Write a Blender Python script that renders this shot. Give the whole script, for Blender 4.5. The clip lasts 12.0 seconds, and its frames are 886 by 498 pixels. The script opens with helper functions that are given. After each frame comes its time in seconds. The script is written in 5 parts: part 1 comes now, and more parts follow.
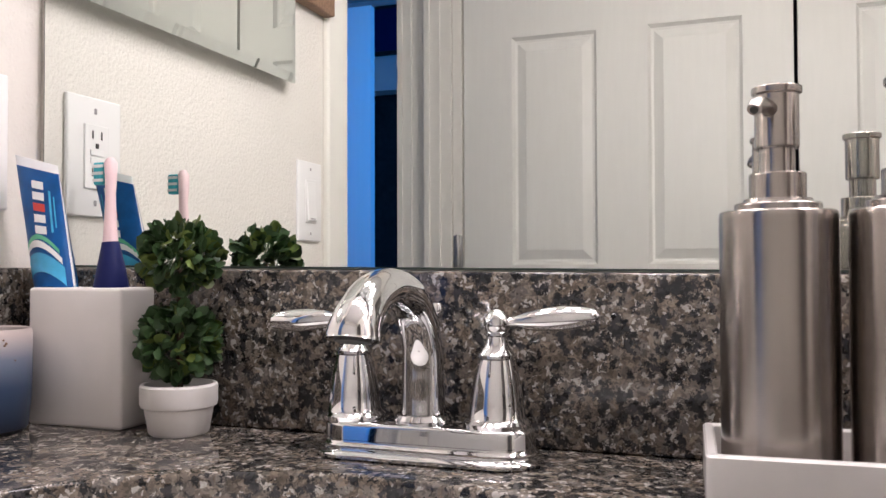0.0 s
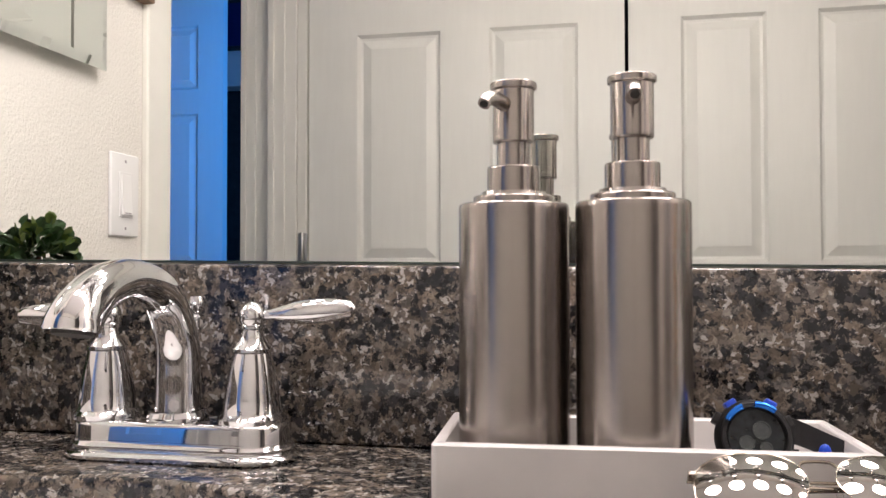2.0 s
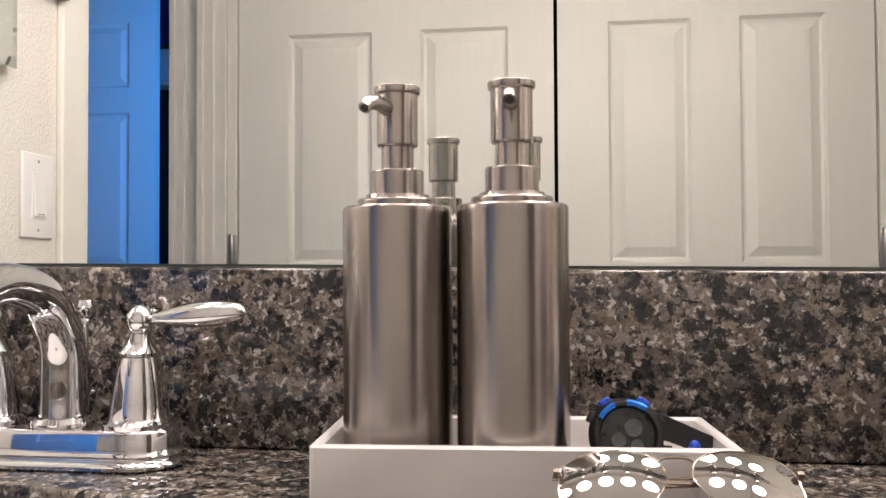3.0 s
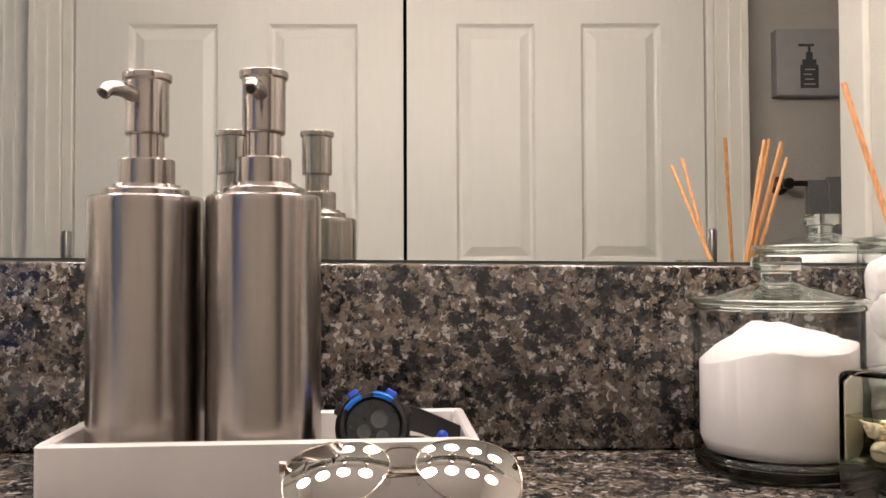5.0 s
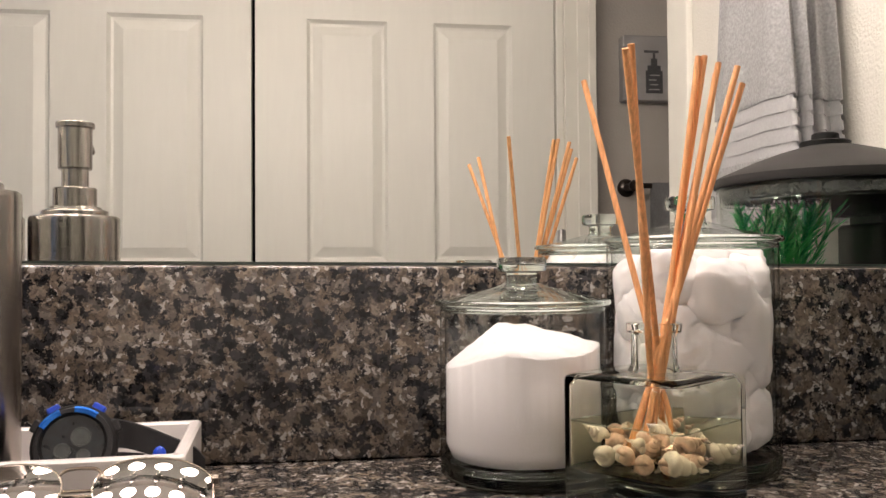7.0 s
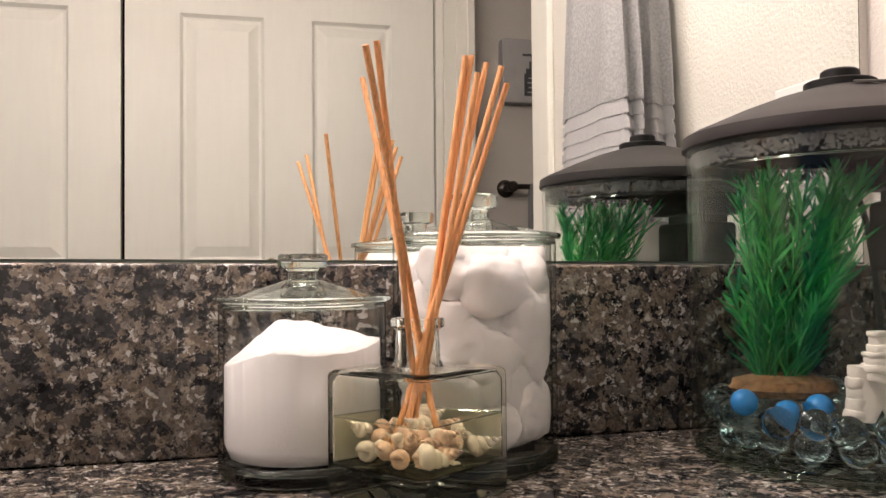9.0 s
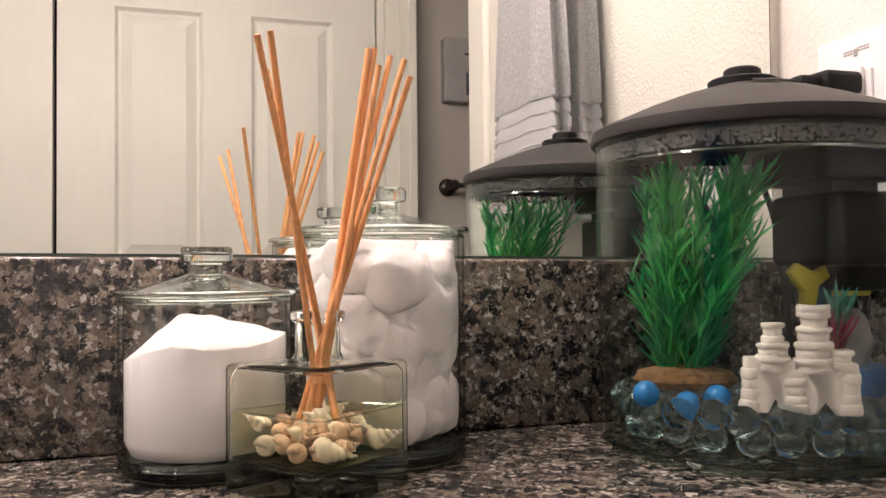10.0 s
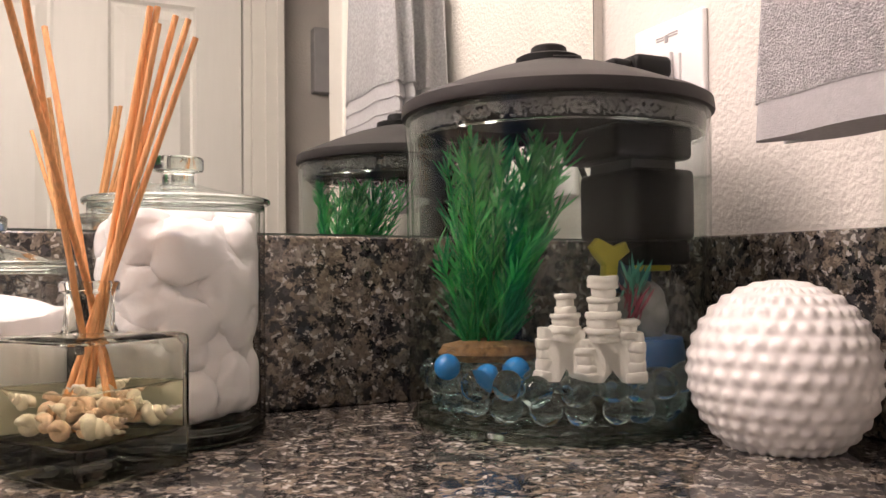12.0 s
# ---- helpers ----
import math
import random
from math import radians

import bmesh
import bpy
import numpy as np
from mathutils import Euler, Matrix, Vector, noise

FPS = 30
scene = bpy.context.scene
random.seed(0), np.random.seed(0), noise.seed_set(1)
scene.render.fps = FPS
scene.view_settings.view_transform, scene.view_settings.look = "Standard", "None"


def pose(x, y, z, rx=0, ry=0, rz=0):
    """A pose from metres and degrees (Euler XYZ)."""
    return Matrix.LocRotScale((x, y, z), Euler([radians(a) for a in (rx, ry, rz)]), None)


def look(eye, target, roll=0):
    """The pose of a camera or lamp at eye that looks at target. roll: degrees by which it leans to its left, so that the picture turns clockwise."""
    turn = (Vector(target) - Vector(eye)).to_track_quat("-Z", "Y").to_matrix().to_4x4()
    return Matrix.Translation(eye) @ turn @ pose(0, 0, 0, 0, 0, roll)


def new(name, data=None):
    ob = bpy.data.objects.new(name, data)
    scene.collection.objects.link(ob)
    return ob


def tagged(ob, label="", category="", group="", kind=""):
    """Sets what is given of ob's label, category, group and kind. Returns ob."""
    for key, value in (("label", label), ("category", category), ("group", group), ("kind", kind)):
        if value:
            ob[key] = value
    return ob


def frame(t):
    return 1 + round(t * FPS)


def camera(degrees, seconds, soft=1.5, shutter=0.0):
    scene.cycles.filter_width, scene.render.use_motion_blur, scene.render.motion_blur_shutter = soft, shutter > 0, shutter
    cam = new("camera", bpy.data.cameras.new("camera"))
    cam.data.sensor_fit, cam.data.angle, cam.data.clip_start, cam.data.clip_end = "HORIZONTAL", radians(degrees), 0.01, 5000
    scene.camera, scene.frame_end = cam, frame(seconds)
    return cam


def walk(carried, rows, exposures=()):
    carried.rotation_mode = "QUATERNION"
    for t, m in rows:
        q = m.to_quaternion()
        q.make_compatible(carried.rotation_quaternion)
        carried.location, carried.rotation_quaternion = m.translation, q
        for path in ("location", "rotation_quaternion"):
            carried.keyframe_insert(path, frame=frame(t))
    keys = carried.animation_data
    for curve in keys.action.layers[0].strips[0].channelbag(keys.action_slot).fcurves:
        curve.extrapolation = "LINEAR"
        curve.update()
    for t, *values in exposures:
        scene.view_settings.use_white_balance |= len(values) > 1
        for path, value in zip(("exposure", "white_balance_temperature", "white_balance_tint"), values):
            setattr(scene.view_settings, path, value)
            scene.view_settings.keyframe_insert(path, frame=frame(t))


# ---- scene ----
cam = camera(55.7, 12.0)
PATH = [
    (0, (0.059, 0.006, 1.031), (-0.622, 1.886, 1.076), -0.2),
    (0.5, (0.081, 0.016, 1.028), (-0.519, 1.923, 1.075), -0.1),
    (1, (0.1, 0.021, 1.027), (-0.426, 1.95, 1.075), -0.1),
    (1.5, (0.115, 0.024, 1.027), (-0.346, 1.969, 1.075), -0.1),
    (2, (0.134, 0.032, 1.025), (-0.264, 1.991, 1.071), -0.1),
    (2.5, (0.154, 0.034, 1.026), (-0.183, 2.004, 1.073), -0.2),
    (4.5, (0.223, 0.034, 1.023), (0.161, 2.033, 1.07), -0.2),
    (5, (0.245, 0.041, 1.021), (0.257, 2.04, 1.069), -0.2),
    (5.5, (0.269, 0.048, 1.021), (0.35, 2.046, 1.068), -0.3),
    (6, (0.291, 0.054, 1.02), (0.438, 2.048, 1.068), -0.3),
    (6.5, (0.315, 0.059, 1.021), (0.526, 2.047, 1.069), -0.3),
    (7, (0.336, 0.063, 1.021), (0.609, 2.043, 1.069), -0.4),
    (9, (0.411, 0.049, 1.018), (0.892, 1.99, 1.066), -0.5),
    (9.5, (0.427, 0.044, 1.016), (0.961, 1.971, 1.064), -0.5),
    (10, (0.437, 0.042, 1.014), (1.027, 1.952, 1.061), -0.5),
    (10.5, (0.452, 0.043, 1.01), (1.102, 1.934, 1.057), -0.5),
    (11, (0.464, 0.042, 1.006), (1.175, 1.911, 1.052), -0.4),
    (11.5, (0.478, 0.036, 1.003), (1.25, 1.88, 1.049), -0.5),
    (12, (0.49, 0.032, 0.998), (1.322, 1.85, 1.041), -0.5),
]
walk(cam, [(t, look(eye, target, roll)) for t, eye, target, roll in PATH], [(0.0, 0.1, 5780, 9), (2.5, 0.16, 6080, 9), (4.5, 0.08, 6400, 10), (7.0, 0.1, 6450, 10), (9.0, 0.18, 6500, 12), (12.0, 0.3, 6550, 15)])

# ---- world, lamps, exposure ----
scene.cycles.transparent_max_bounces = 32
scene.view_settings.exposure = 0.0
world = bpy.data.worlds.new("world")
scene.world = world
world.use_nodes = True
world.node_tree.nodes["Background"].inputs[0].default_value = (0.25, 0.45, 0.9, 1)
world.node_tree.nodes["Background"].inputs[1].default_value = 0.15


def area(name, eye, target, sx, sy, power, color):
    d = bpy.data.lights.new(name, "AREA")
    d.shape, d.size, d.size_y, d.energy, d.color = "RECTANGLE", sx, sy, power, color
    ob = new(name, d)
    ob.matrix_world = look(eye, target)
    return ob


BULBS = [(-0.25 + 0.18 * i, 0.46, 1.63) for i in range(6)]
BULB_EMIT = 30.0
# added unseen area lamp that turns the bedroom blue beside the lamps' warm white
area("bedroom_blue_fill", (-0.80, -1.22, 1.5), (-1.75, -1.60, 1.45), 0.5, 1.3, 11, (0.06, 0.32, 1.0))


# ---- materials ----
def mat(name, color, rough=0.5, metal=0.0, vary=0.08, scale=30.0, bump=0.0, bscale=200.0, spec=0.5, coat=0.0, emit=None, rvary=0.0, stretch=(1, 1, 1), dist=0.001):
    m = bpy.data.materials.new(name)
    m.use_nodes = True
    nt = m.node_tree
    b = nt.nodes["Principled BSDF"]
    b.inputs["Roughness"].default_value = rough
    b.inputs["Metallic"].default_value = metal
    b.inputs["Specular IOR Level"].default_value = spec
    b.inputs["Coat Weight"].default_value = coat
    b.inputs["Base Color"].default_value = (*color, 1)
    co = nt.nodes.new("ShaderNodeTexCoord")
    mp = nt.nodes.new("ShaderNodeMapping")
    mp.inputs["Scale"].default_value = stretch
    nt.links.new(co.outputs["Object"], mp.inputs["Vector"])
    if vary:
        n = nt.nodes.new("ShaderNodeTexNoise")
        n.inputs["Scale"].default_value = scale
        n.inputs["Detail"].default_value = 6
        nt.links.new(mp.outputs[0], n.inputs["Vector"])
        r = nt.nodes.new("ShaderNodeValToRGB")
        r.color_ramp.elements[0].position, r.color_ramp.elements[1].position = 0.3, 0.7
        r.color_ramp.elements[0].color = (*[c * (1 - vary) for c in color], 1)
        r.color_ramp.elements[1].color = (*[min(1, c * (1 + vary)) for c in color], 1)
        nt.links.new(n.outputs["Fac"], r.inputs["Fac"])
        nt.links.new(r.outputs[0], b.inputs["Base Color"])
        if rvary:
            mr = nt.nodes.new("ShaderNodeMapRange")
            mr.inputs[3].default_value, mr.inputs[4].default_value = max(0, rough - rvary), rough + rvary
            nt.links.new(n.outputs["Fac"], mr.inputs[0])
            nt.links.new(mr.outputs[0], b.inputs["Roughness"])
    if bump:
        n2 = nt.nodes.new("ShaderNodeTexNoise")
        n2.inputs["Scale"].default_value = bscale
        n2.inputs["Detail"].default_value = 4
        nt.links.new(mp.outputs[0], n2.inputs["Vector"])
        bp = nt.nodes.new("ShaderNodeBump")
        bp.inputs["Strength"].default_value = bump
        bp.inputs["Distance"].default_value = dist
        nt.links.new(n2.outputs["Fac"], bp.inputs["Height"])
        nt.links.new(bp.outputs[0], b.inputs["Normal"])
    if emit:
        b.inputs["Emission Color"].default_value = (*emit[:3], 1)
        b.inputs["Emission Strength"].default_value = emit[3]
    return m


def clear(name, tint, ior=1.45, rough=0.0, shine=(0.62, 0.66, 0.64), power=8.0):
    """Thin clear glass or plastic: lets light straight through, with a gloss that grows at the edges."""
    m = bpy.data.materials.new(name)
    m.use_nodes = True
    nt = m.node_tree
    nt.nodes.remove(nt.nodes["Principled BSDF"])
    tr = nt.nodes.new("ShaderNodeBsdfTransparent")
    tr.inputs[0].default_value = (*tint, 1)
    gl = nt.nodes.new("ShaderNodeBsdfGlossy")
    gl.inputs["Roughness"].default_value = rough
    gl.inputs["Color"].default_value = (*shine, 1)
    lw = nt.nodes.new("ShaderNodeLayerWeight")
    lw.inputs[0].default_value = 0.5
    pw = nt.nodes.new("ShaderNodeMath")
    pw.operation = "POWER"
    pw.inputs[1].default_value = power
    nt.links.new(lw.outputs["Facing"], pw.inputs[0])
    fr = nt.nodes.new("ShaderNodeMapRange")
    fr.inputs[3].default_value, fr.inputs[4].default_value = (ior - 1) * 0.06, min(0.95, (ior - 1) * 1.6)
    nt.links.new(pw.outputs[0], fr.inputs[0])
    mx = nt.nodes.new("ShaderNodeMixShader")
    nt.links.new(fr.outputs[0], mx.inputs[0])
    nt.links.new(tr.outputs[0], mx.inputs[1])
    nt.links.new(gl.outputs[0], mx.inputs[2])
    nt.links.new(mx.outputs[0], nt.nodes["Material Output"].inputs[0])
    return m


def solid_glass(name, tint, ior=1.45, rough=0.0):
    m = bpy.data.materials.new(name)
    m.use_nodes = True
    nt = m.node_tree
    nt.nodes.remove(nt.nodes["Principled BSDF"])
    g = nt.nodes.new("ShaderNodeBsdfGlass")
    g.inputs["Color"].default_value, g.inputs["Roughness"].default_value, g.inputs["IOR"].default_value = (*tint, 1), rough, ior
    nt.links.new(g.outputs[0], nt.nodes["Material Output"].inputs[0])
    return m


def granite():
    """Brown and grey crystals, a few pale grains, and clusters of black flakes."""
    m = bpy.data.materials.new("granite")
    m.use_nodes = True
    nt = m.node_tree
    b = nt.nodes["Principled BSDF"]
    L = nt.links.new
    co = nt.nodes.new("ShaderNodeTexCoord").outputs["Object"]

    def cloud(scale, detail, rough=0.5, vec=co):
        n = nt.nodes.new("ShaderNodeTexNoise")
        n.inputs["Scale"].default_value, n.inputs["Detail"].default_value, n.inputs["Roughness"].default_value = scale, detail, rough
        L(vec, n.inputs["Vector"])
        return n

    def math_(op, a, c):
        n = nt.nodes.new("ShaderNodeMath")
        n.operation = op
        for sock, v in zip(n.inputs, (a, c)):
            if isinstance(v, (int, float)):
                sock.default_value = v
            else:
                L(v, sock)
        return n.outputs[0]

    def ramp(fac, stops, mode="LINEAR"):
        r = nt.nodes.new("ShaderNodeValToRGB")
        r.color_ramp.interpolation = mode
        while len(r.color_ramp.elements) < len(stops):
            r.color_ramp.elements.new(0.5)
        for e, (p, c) in zip(r.color_ramp.elements, stops):
            e.position, e.color = p, (*c, 1)
        L(fac, r.inputs[0])
        return r.outputs[0]

    def blend(fac, a, c, kind="MIX"):
        n = nt.nodes.new("ShaderNodeMix")
        n.data_type, n.blend_type = "RGBA", kind
        if isinstance(fac, float):
            n.inputs[0].default_value = fac
        else:
            L(fac, n.inputs[0])
        L(a, n.inputs[6])
        L(c, n.inputs[7])
        return n.outputs[2]

    def warped(scale, amount):
        n = nt.nodes.new("ShaderNodeVectorMath")
        n.operation = "MULTIPLY_ADD"
        n.inputs[1].default_value = (amount, amount, amount)
        L(cloud(scale, 3).outputs["Color"], n.inputs[0])
        L(co, n.inputs[2])
        return n.outputs[0]

    def cells(scale, vec):
        v = nt.nodes.new("ShaderNodeTexVoronoi")
        v.inputs["Scale"].default_value = scale
        L(vec, v.inputs["Vector"])
        sep = nt.nodes.new("ShaderNodeSeparateColor")
        L(v.outputs["Color"], sep.inputs[0])
        return sep.outputs[0]

    wide, fine = warped(120, 0.016), warped(320, 0.008)
    body = ramp(cells(135, wide), ((0.0, (0.100, 0.085, 0.070)), (0.25, (0.175, 0.146, 0.115)), (0.5, (0.135, 0.128, 0.119)), (0.75, (0.235, 0.197, 0.156)), (1.0, (0.21, 0.194, 0.175))))
    grain = ramp(cells(420, fine), ((0.0, (0.55, 0.55, 0.55)), (0.3, (0.85, 0.84, 0.83)), (0.7, (1.08, 1.06, 1.03)), (0.92, (1.3, 1.3, 1.27))), "CONSTANT")
    body = blend(1.0, body, grain, "MULTIPLY")
    pale = ramp(cells(300, wide), ((0.0, (0, 0, 0)), (0.88, (1, 1, 1))), "CONSTANT")
    palec = ramp(cells(500, fine), ((0.0, (0.36, 0.33, 0.29)), (1.0, (0.46, 0.445, 0.42))))
    body = blend(pale, body, palec)
    # black flakes, thicker in some parts of the stone than in others
    flake = math_("ADD", cloud(150, 4, 0.62, fine).outputs["Fac"], math_("MULTIPLY", cloud(42, 2).outputs["Fac"], 0.42))
    dark = ramp(flake, ((0.0, (1, 1, 1)), (0.670, (1, 1, 1)), (0.705, (0, 0, 0))))
    darkc = ramp(cells(260, fine), ((0.0, (0.010, 0.010, 0.011)), (0.6, (0.024, 0.025, 0.027)), (1.0, (0.050, 0.050, 0.052))))
    L(blend(dark, body, darkc), b.inputs["Base Color"])
    b.inputs["Roughness"].default_value = 0.07
    return m


def brushed():
    m = bpy.data.materials.new("brushed_steel")
    m.use_nodes = True
    nt = m.node_tree
    b = nt.nodes["Principled BSDF"]
    b.inputs["Metallic"].default_value = 1
    b.inputs["Base Color"].default_value = (0.42, 0.385, 0.355, 1)
    b.inputs["Anisotropic"].default_value = 0.8
    b.inputs["Anisotropic Rotation"].default_value = 0.25
    tg = nt.nodes.new("ShaderNodeTangent")
    tg.direction_type, tg.axis = "RADIAL", "Z"
    nt.links.new(tg.outputs[0], b.inputs["Tangent"])
    b.inputs["Roughness"].default_value = 0.24
    return m


GRANITE = granite()
STEEL = brushed()
WALL = mat("cream_wall_paint", (0.76, 0.73, 0.675), 0.6, vary=0.03, scale=8, bump=0.42, bscale=230, dist=0.0035)
# the toilet room's shade is put into this greyer version of the wall colour
SHADEWALL = mat("shaded_wall_paint", (0.50, 0.465, 0.43), 0.6, vary=0.03, scale=8, bump=0.4, bscale=170, dist=0.003)
CEIL = mat("ceiling_paint", (0.8, 0.79, 0.76), 0.7, vary=0.03, bump=0.3, bscale=90, dist=0.004)
TRIM = mat("trim_paint", (0.80, 0.78, 0.72), 0.55, vary=0.02, scale=20, bump=0.05, bscale=90)
DOOR = mat("door_paint", (0.79, 0.78, 0.735), 0.4, vary=0.015, scale=14, bump=0.03, bscale=60, stretch=(6, 6, 0.6))
TILE = mat("floor_tile", (0.42, 0.37, 0.31), 0.35, vary=0.15, scale=9, bump=0.1)
MIRROR = mat("mirror_silver", (0.86, 0.90, 0.87), 0.0, 1.0, vary=0)
MIRROR_EDGE = mat("mirror_edge", (0.12, 0.16, 0.14), 0.2, vary=0.1)
CHROME = mat("chrome", (0.76, 0.76, 0.77), 0.035, 1.0, vary=0.03, scale=25, rvary=0.02)
DARK_BRONZE = mat("bronze", (0.10, 0.085, 0.075), 0.3, 0.9, vary=0.1)
HINGE = mat("hinge_steel", (0.42, 0.41, 0.40), 0.35, 0.9, vary=0.06)
MARBLE = mat("white_marble", (0.83, 0.81, 0.79), 0.22, vary=0.05, scale=22, coat=0.2)
CERAMIC = mat("white_ceramic", (0.86, 0.83, 0.81), 0.28, vary=0.02, scale=40)
POT = mat("pot_white", (0.82, 0.80, 0.78), 0.5, vary=0.03, scale=60, bump=0.05)
PLASTIC_W = mat("white_plastic", (0.83, 0.82, 0.81), 0.3, vary=0.01)
SLOT = mat("slot_dark", (0.03, 0.028, 0.025), 0.6, vary=0.05)
GREYMARK = mat("grey_mark", (0.35, 0.34, 0.34), 0.6, vary=0.05)
BLACK = mat("black_plastic", (0.008, 0.008, 0.008), 0.55, spec=0.2, vary=0.15, bump=0.04, bscale=600)
LIDGREY = mat("charcoal_plastic", (0.030, 0.027, 0.027), 0.55, spec=0.3, vary=0.08, bump=0.05, bscale=900)
RUBBER = mat("black_rubber", (0.012, 0.012, 0.013), 0.55, vary=0.2, bump=0.1, bscale=500)
BLUEP = mat("blue_plastic", (0.02, 0.08, 0.62), 0.3, vary=0.06)
NAVY = mat("navy_plastic", (0.005, 0.010, 0.085), 0.5, spec=0.25, vary=0.06)
PINK = mat("pale_pink_plastic", (0.86, 0.66, 0.68), 0.3, vary=0.02)
TEAL = mat("teal_bristle", (0.05, 0.42, 0.5), 0.6, vary=0.2, scale=900, stretch=(1, 1, 0.1))
BRISTLE_W = mat("white_bristle", (0.8, 0.8, 0.8), 0.6, vary=0.1, scale=900)
TUBE_BLUE = mat("tube_blue", (0.004, 0.085, 0.30), 0.4, spec=0.3, vary=0.25, scale=60)
TUBE_LIGHT = mat("tube_light_blue", (0.08, 0.42, 0.72), 0.25, vary=0.2, scale=50)
TUBE_W = mat("tube_white", (0.84, 0.85, 0.87), 0.3, vary=0.02)
TUBE_G = mat("tube_green", (0.12, 0.5, 0.30), 0.3, vary=0.1)
RED = mat("red_print", (0.6, 0.05, 0.04), 0.4, vary=0.05)
LEAF = mat("dark_leaf", (0.035, 0.075, 0.022), 0.5, vary=0.4, scale=60)
LEAF2 = mat("young_leaf", (0.10, 0.14, 0.025), 0.5, vary=0.35, scale=60)
BARK = mat("twig_bark", (0.06, 0.035, 0.022), 0.8, vary=0.3, bump=0.3)
SALT = mat("white_salt", (0.96, 0.95, 0.945), 0.75, vary=0.03, scale=800, bump=0.3, bscale=700, dist=0.0007)
COTTON = mat("cotton", (0.985, 0.965, 0.95), 0.95, vary=0.015, scale=90, bump=0.2, bscale=500, dist=0.0008)
for m_, depth in ((COTTON, 0.006),):
    bs = m_.node_tree.nodes["Principled BSDF"]
    bs.inputs["Subsurface Weight"].default_value = 0.4
    bs.inputs["Subsurface Radius"].default_value = (1.0, 0.9, 0.85)
    bs.inputs["Subsurface Scale"].default_value = depth
REED = mat("rattan", (0.80, 0.40, 0.17), 0.6, vary=0.22, scale=90, bump=0.15, bscale=400, stretch=(8, 8, 0.5))
SHELL = mat("shell", (0.76, 0.55, 0.43), 0.4, vary=0.35, scale=160)
SHELL_W = mat("shell_white", (0.86, 0.79, 0.70), 0.4, vary=0.15, scale=160)
OIL = clear("oil", (0.965, 0.955, 0.86), ior=1.1)
JARGLASS = clear("jar_glass", (0.996, 0.998, 0.996), ior=1.6, shine=(0.36, 0.38, 0.38), power=6.0)
LIDGLASS = clear("lid_glass", (0.985, 0.99, 0.988), ior=1.75, shine=(0.88, 0.92, 0.91), power=6.0)
BOTTLEGLASS = solid_glass("bottle_glass", (0.982, 0.988, 0.965), 1.17)
BASEGLASS = solid_glass("thick_base_glass", (0.94, 0.965, 0.93))
TANKWATER = clear("tank_water", (0.955, 0.980, 0.965), ior=1.03)
FOOTGLASS = clear("foot_glass", (0.72, 0.78, 0.74), ior=1.6)
TANKPL = clear("tank_acrylic", (0.985, 0.99, 0.988), ior=1.4, shine=(0.7, 0.74, 0.72), power=5.0)
THICK = solid_glass("thick_glass", (0.93, 0.96, 0.94))
BEADGLASS = solid_glass("clear_marble", (0.93, 0.98, 0.985), 1.36)
FOAM = mat("water_crust", (0.30, 0.31, 0.30), 0.7, vary=0.25, scale=250, bump=0.5, bscale=300)
foam_tree = FOAM.node_tree
foam_mix, foam_thin = foam_tree.nodes.new("ShaderNodeMixShader"), foam_tree.nodes.new("ShaderNodeBsdfTransparent")
foam_mix.inputs[0].default_value = 0.55
foam_tree.links.new(foam_tree.nodes["Principled BSDF"].outputs[0], foam_mix.inputs[1])
foam_tree.links.new(foam_thin.outputs[0], foam_mix.inputs[2])
foam_tree.links.new(foam_mix.outputs[0], foam_tree.nodes["Material Output"].inputs[0])


def leafy(name, color, vary):
    """Soft plastic leaf that lets a part of the light through."""
    m = mat(name, color, 0.35, vary=vary, scale=50)
    nt = m.node_tree
    tl_ = nt.nodes.new("ShaderNodeBsdfTranslucent")
    tl_.inputs[0].default_value = (*[min(1, c * 1.3) for c in color], 1)
    tp = nt.nodes.new("ShaderNodeBsdfTransparent")
    tp.inputs[0].default_value = (0.55, 0.9, 0.6, 1)
    m1, m2 = nt.nodes.new("ShaderNodeMixShader"), nt.nodes.new("ShaderNodeMixShader")
    m1.inputs[0].default_value, m2.inputs[0].default_value = 0.45, 0.36
    nt.links.new(nt.nodes["Principled BSDF"].outputs[0], m1.inputs[1])
    nt.links.new(tl_.outputs[0], m1.inputs[2])
    nt.links.new(m1.outputs[0], m2.inputs[1])
    nt.links.new(tp.outputs[0], m2.inputs[2])
    nt.links.new(m2.outputs[0], nt.nodes["Material Output"].inputs[0])
    return m


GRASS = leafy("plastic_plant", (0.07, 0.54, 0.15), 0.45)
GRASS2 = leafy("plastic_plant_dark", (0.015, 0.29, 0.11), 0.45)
ROCK = mat("brown_base", (0.20, 0.11, 0.045), 0.85, vary=0.5, scale=300, bump=0.6, bscale=400)
BLUEBEAD = mat("blue_marble", (0.03, 0.25, 0.62), 0.2, vary=0.1)
CASTLE = mat("castle_white", (0.80, 0.75, 0.70), 0.7, vary=0.06, scale=80, bump=0.3, bscale=150)
YELLOW = mat("yellow_plastic", (0.62, 0.55, 0.05), 0.4, vary=0.1)
DEEPBLUE = mat("deep_blue_plastic", (0.01, 0.12, 0.36), 0.35, vary=0.15)
DULLBLUE = mat("dull_blue_plastic", (0.03, 0.09, 0.16), 0.4, vary=0.2)
MAROON = mat("maroon_plastic", (0.25, 0.03, 0.06), 0.4, vary=0.2)
SEAGREEN = mat("sea_green_plastic", (0.05, 0.28, 0.20), 0.4, vary=0.2)
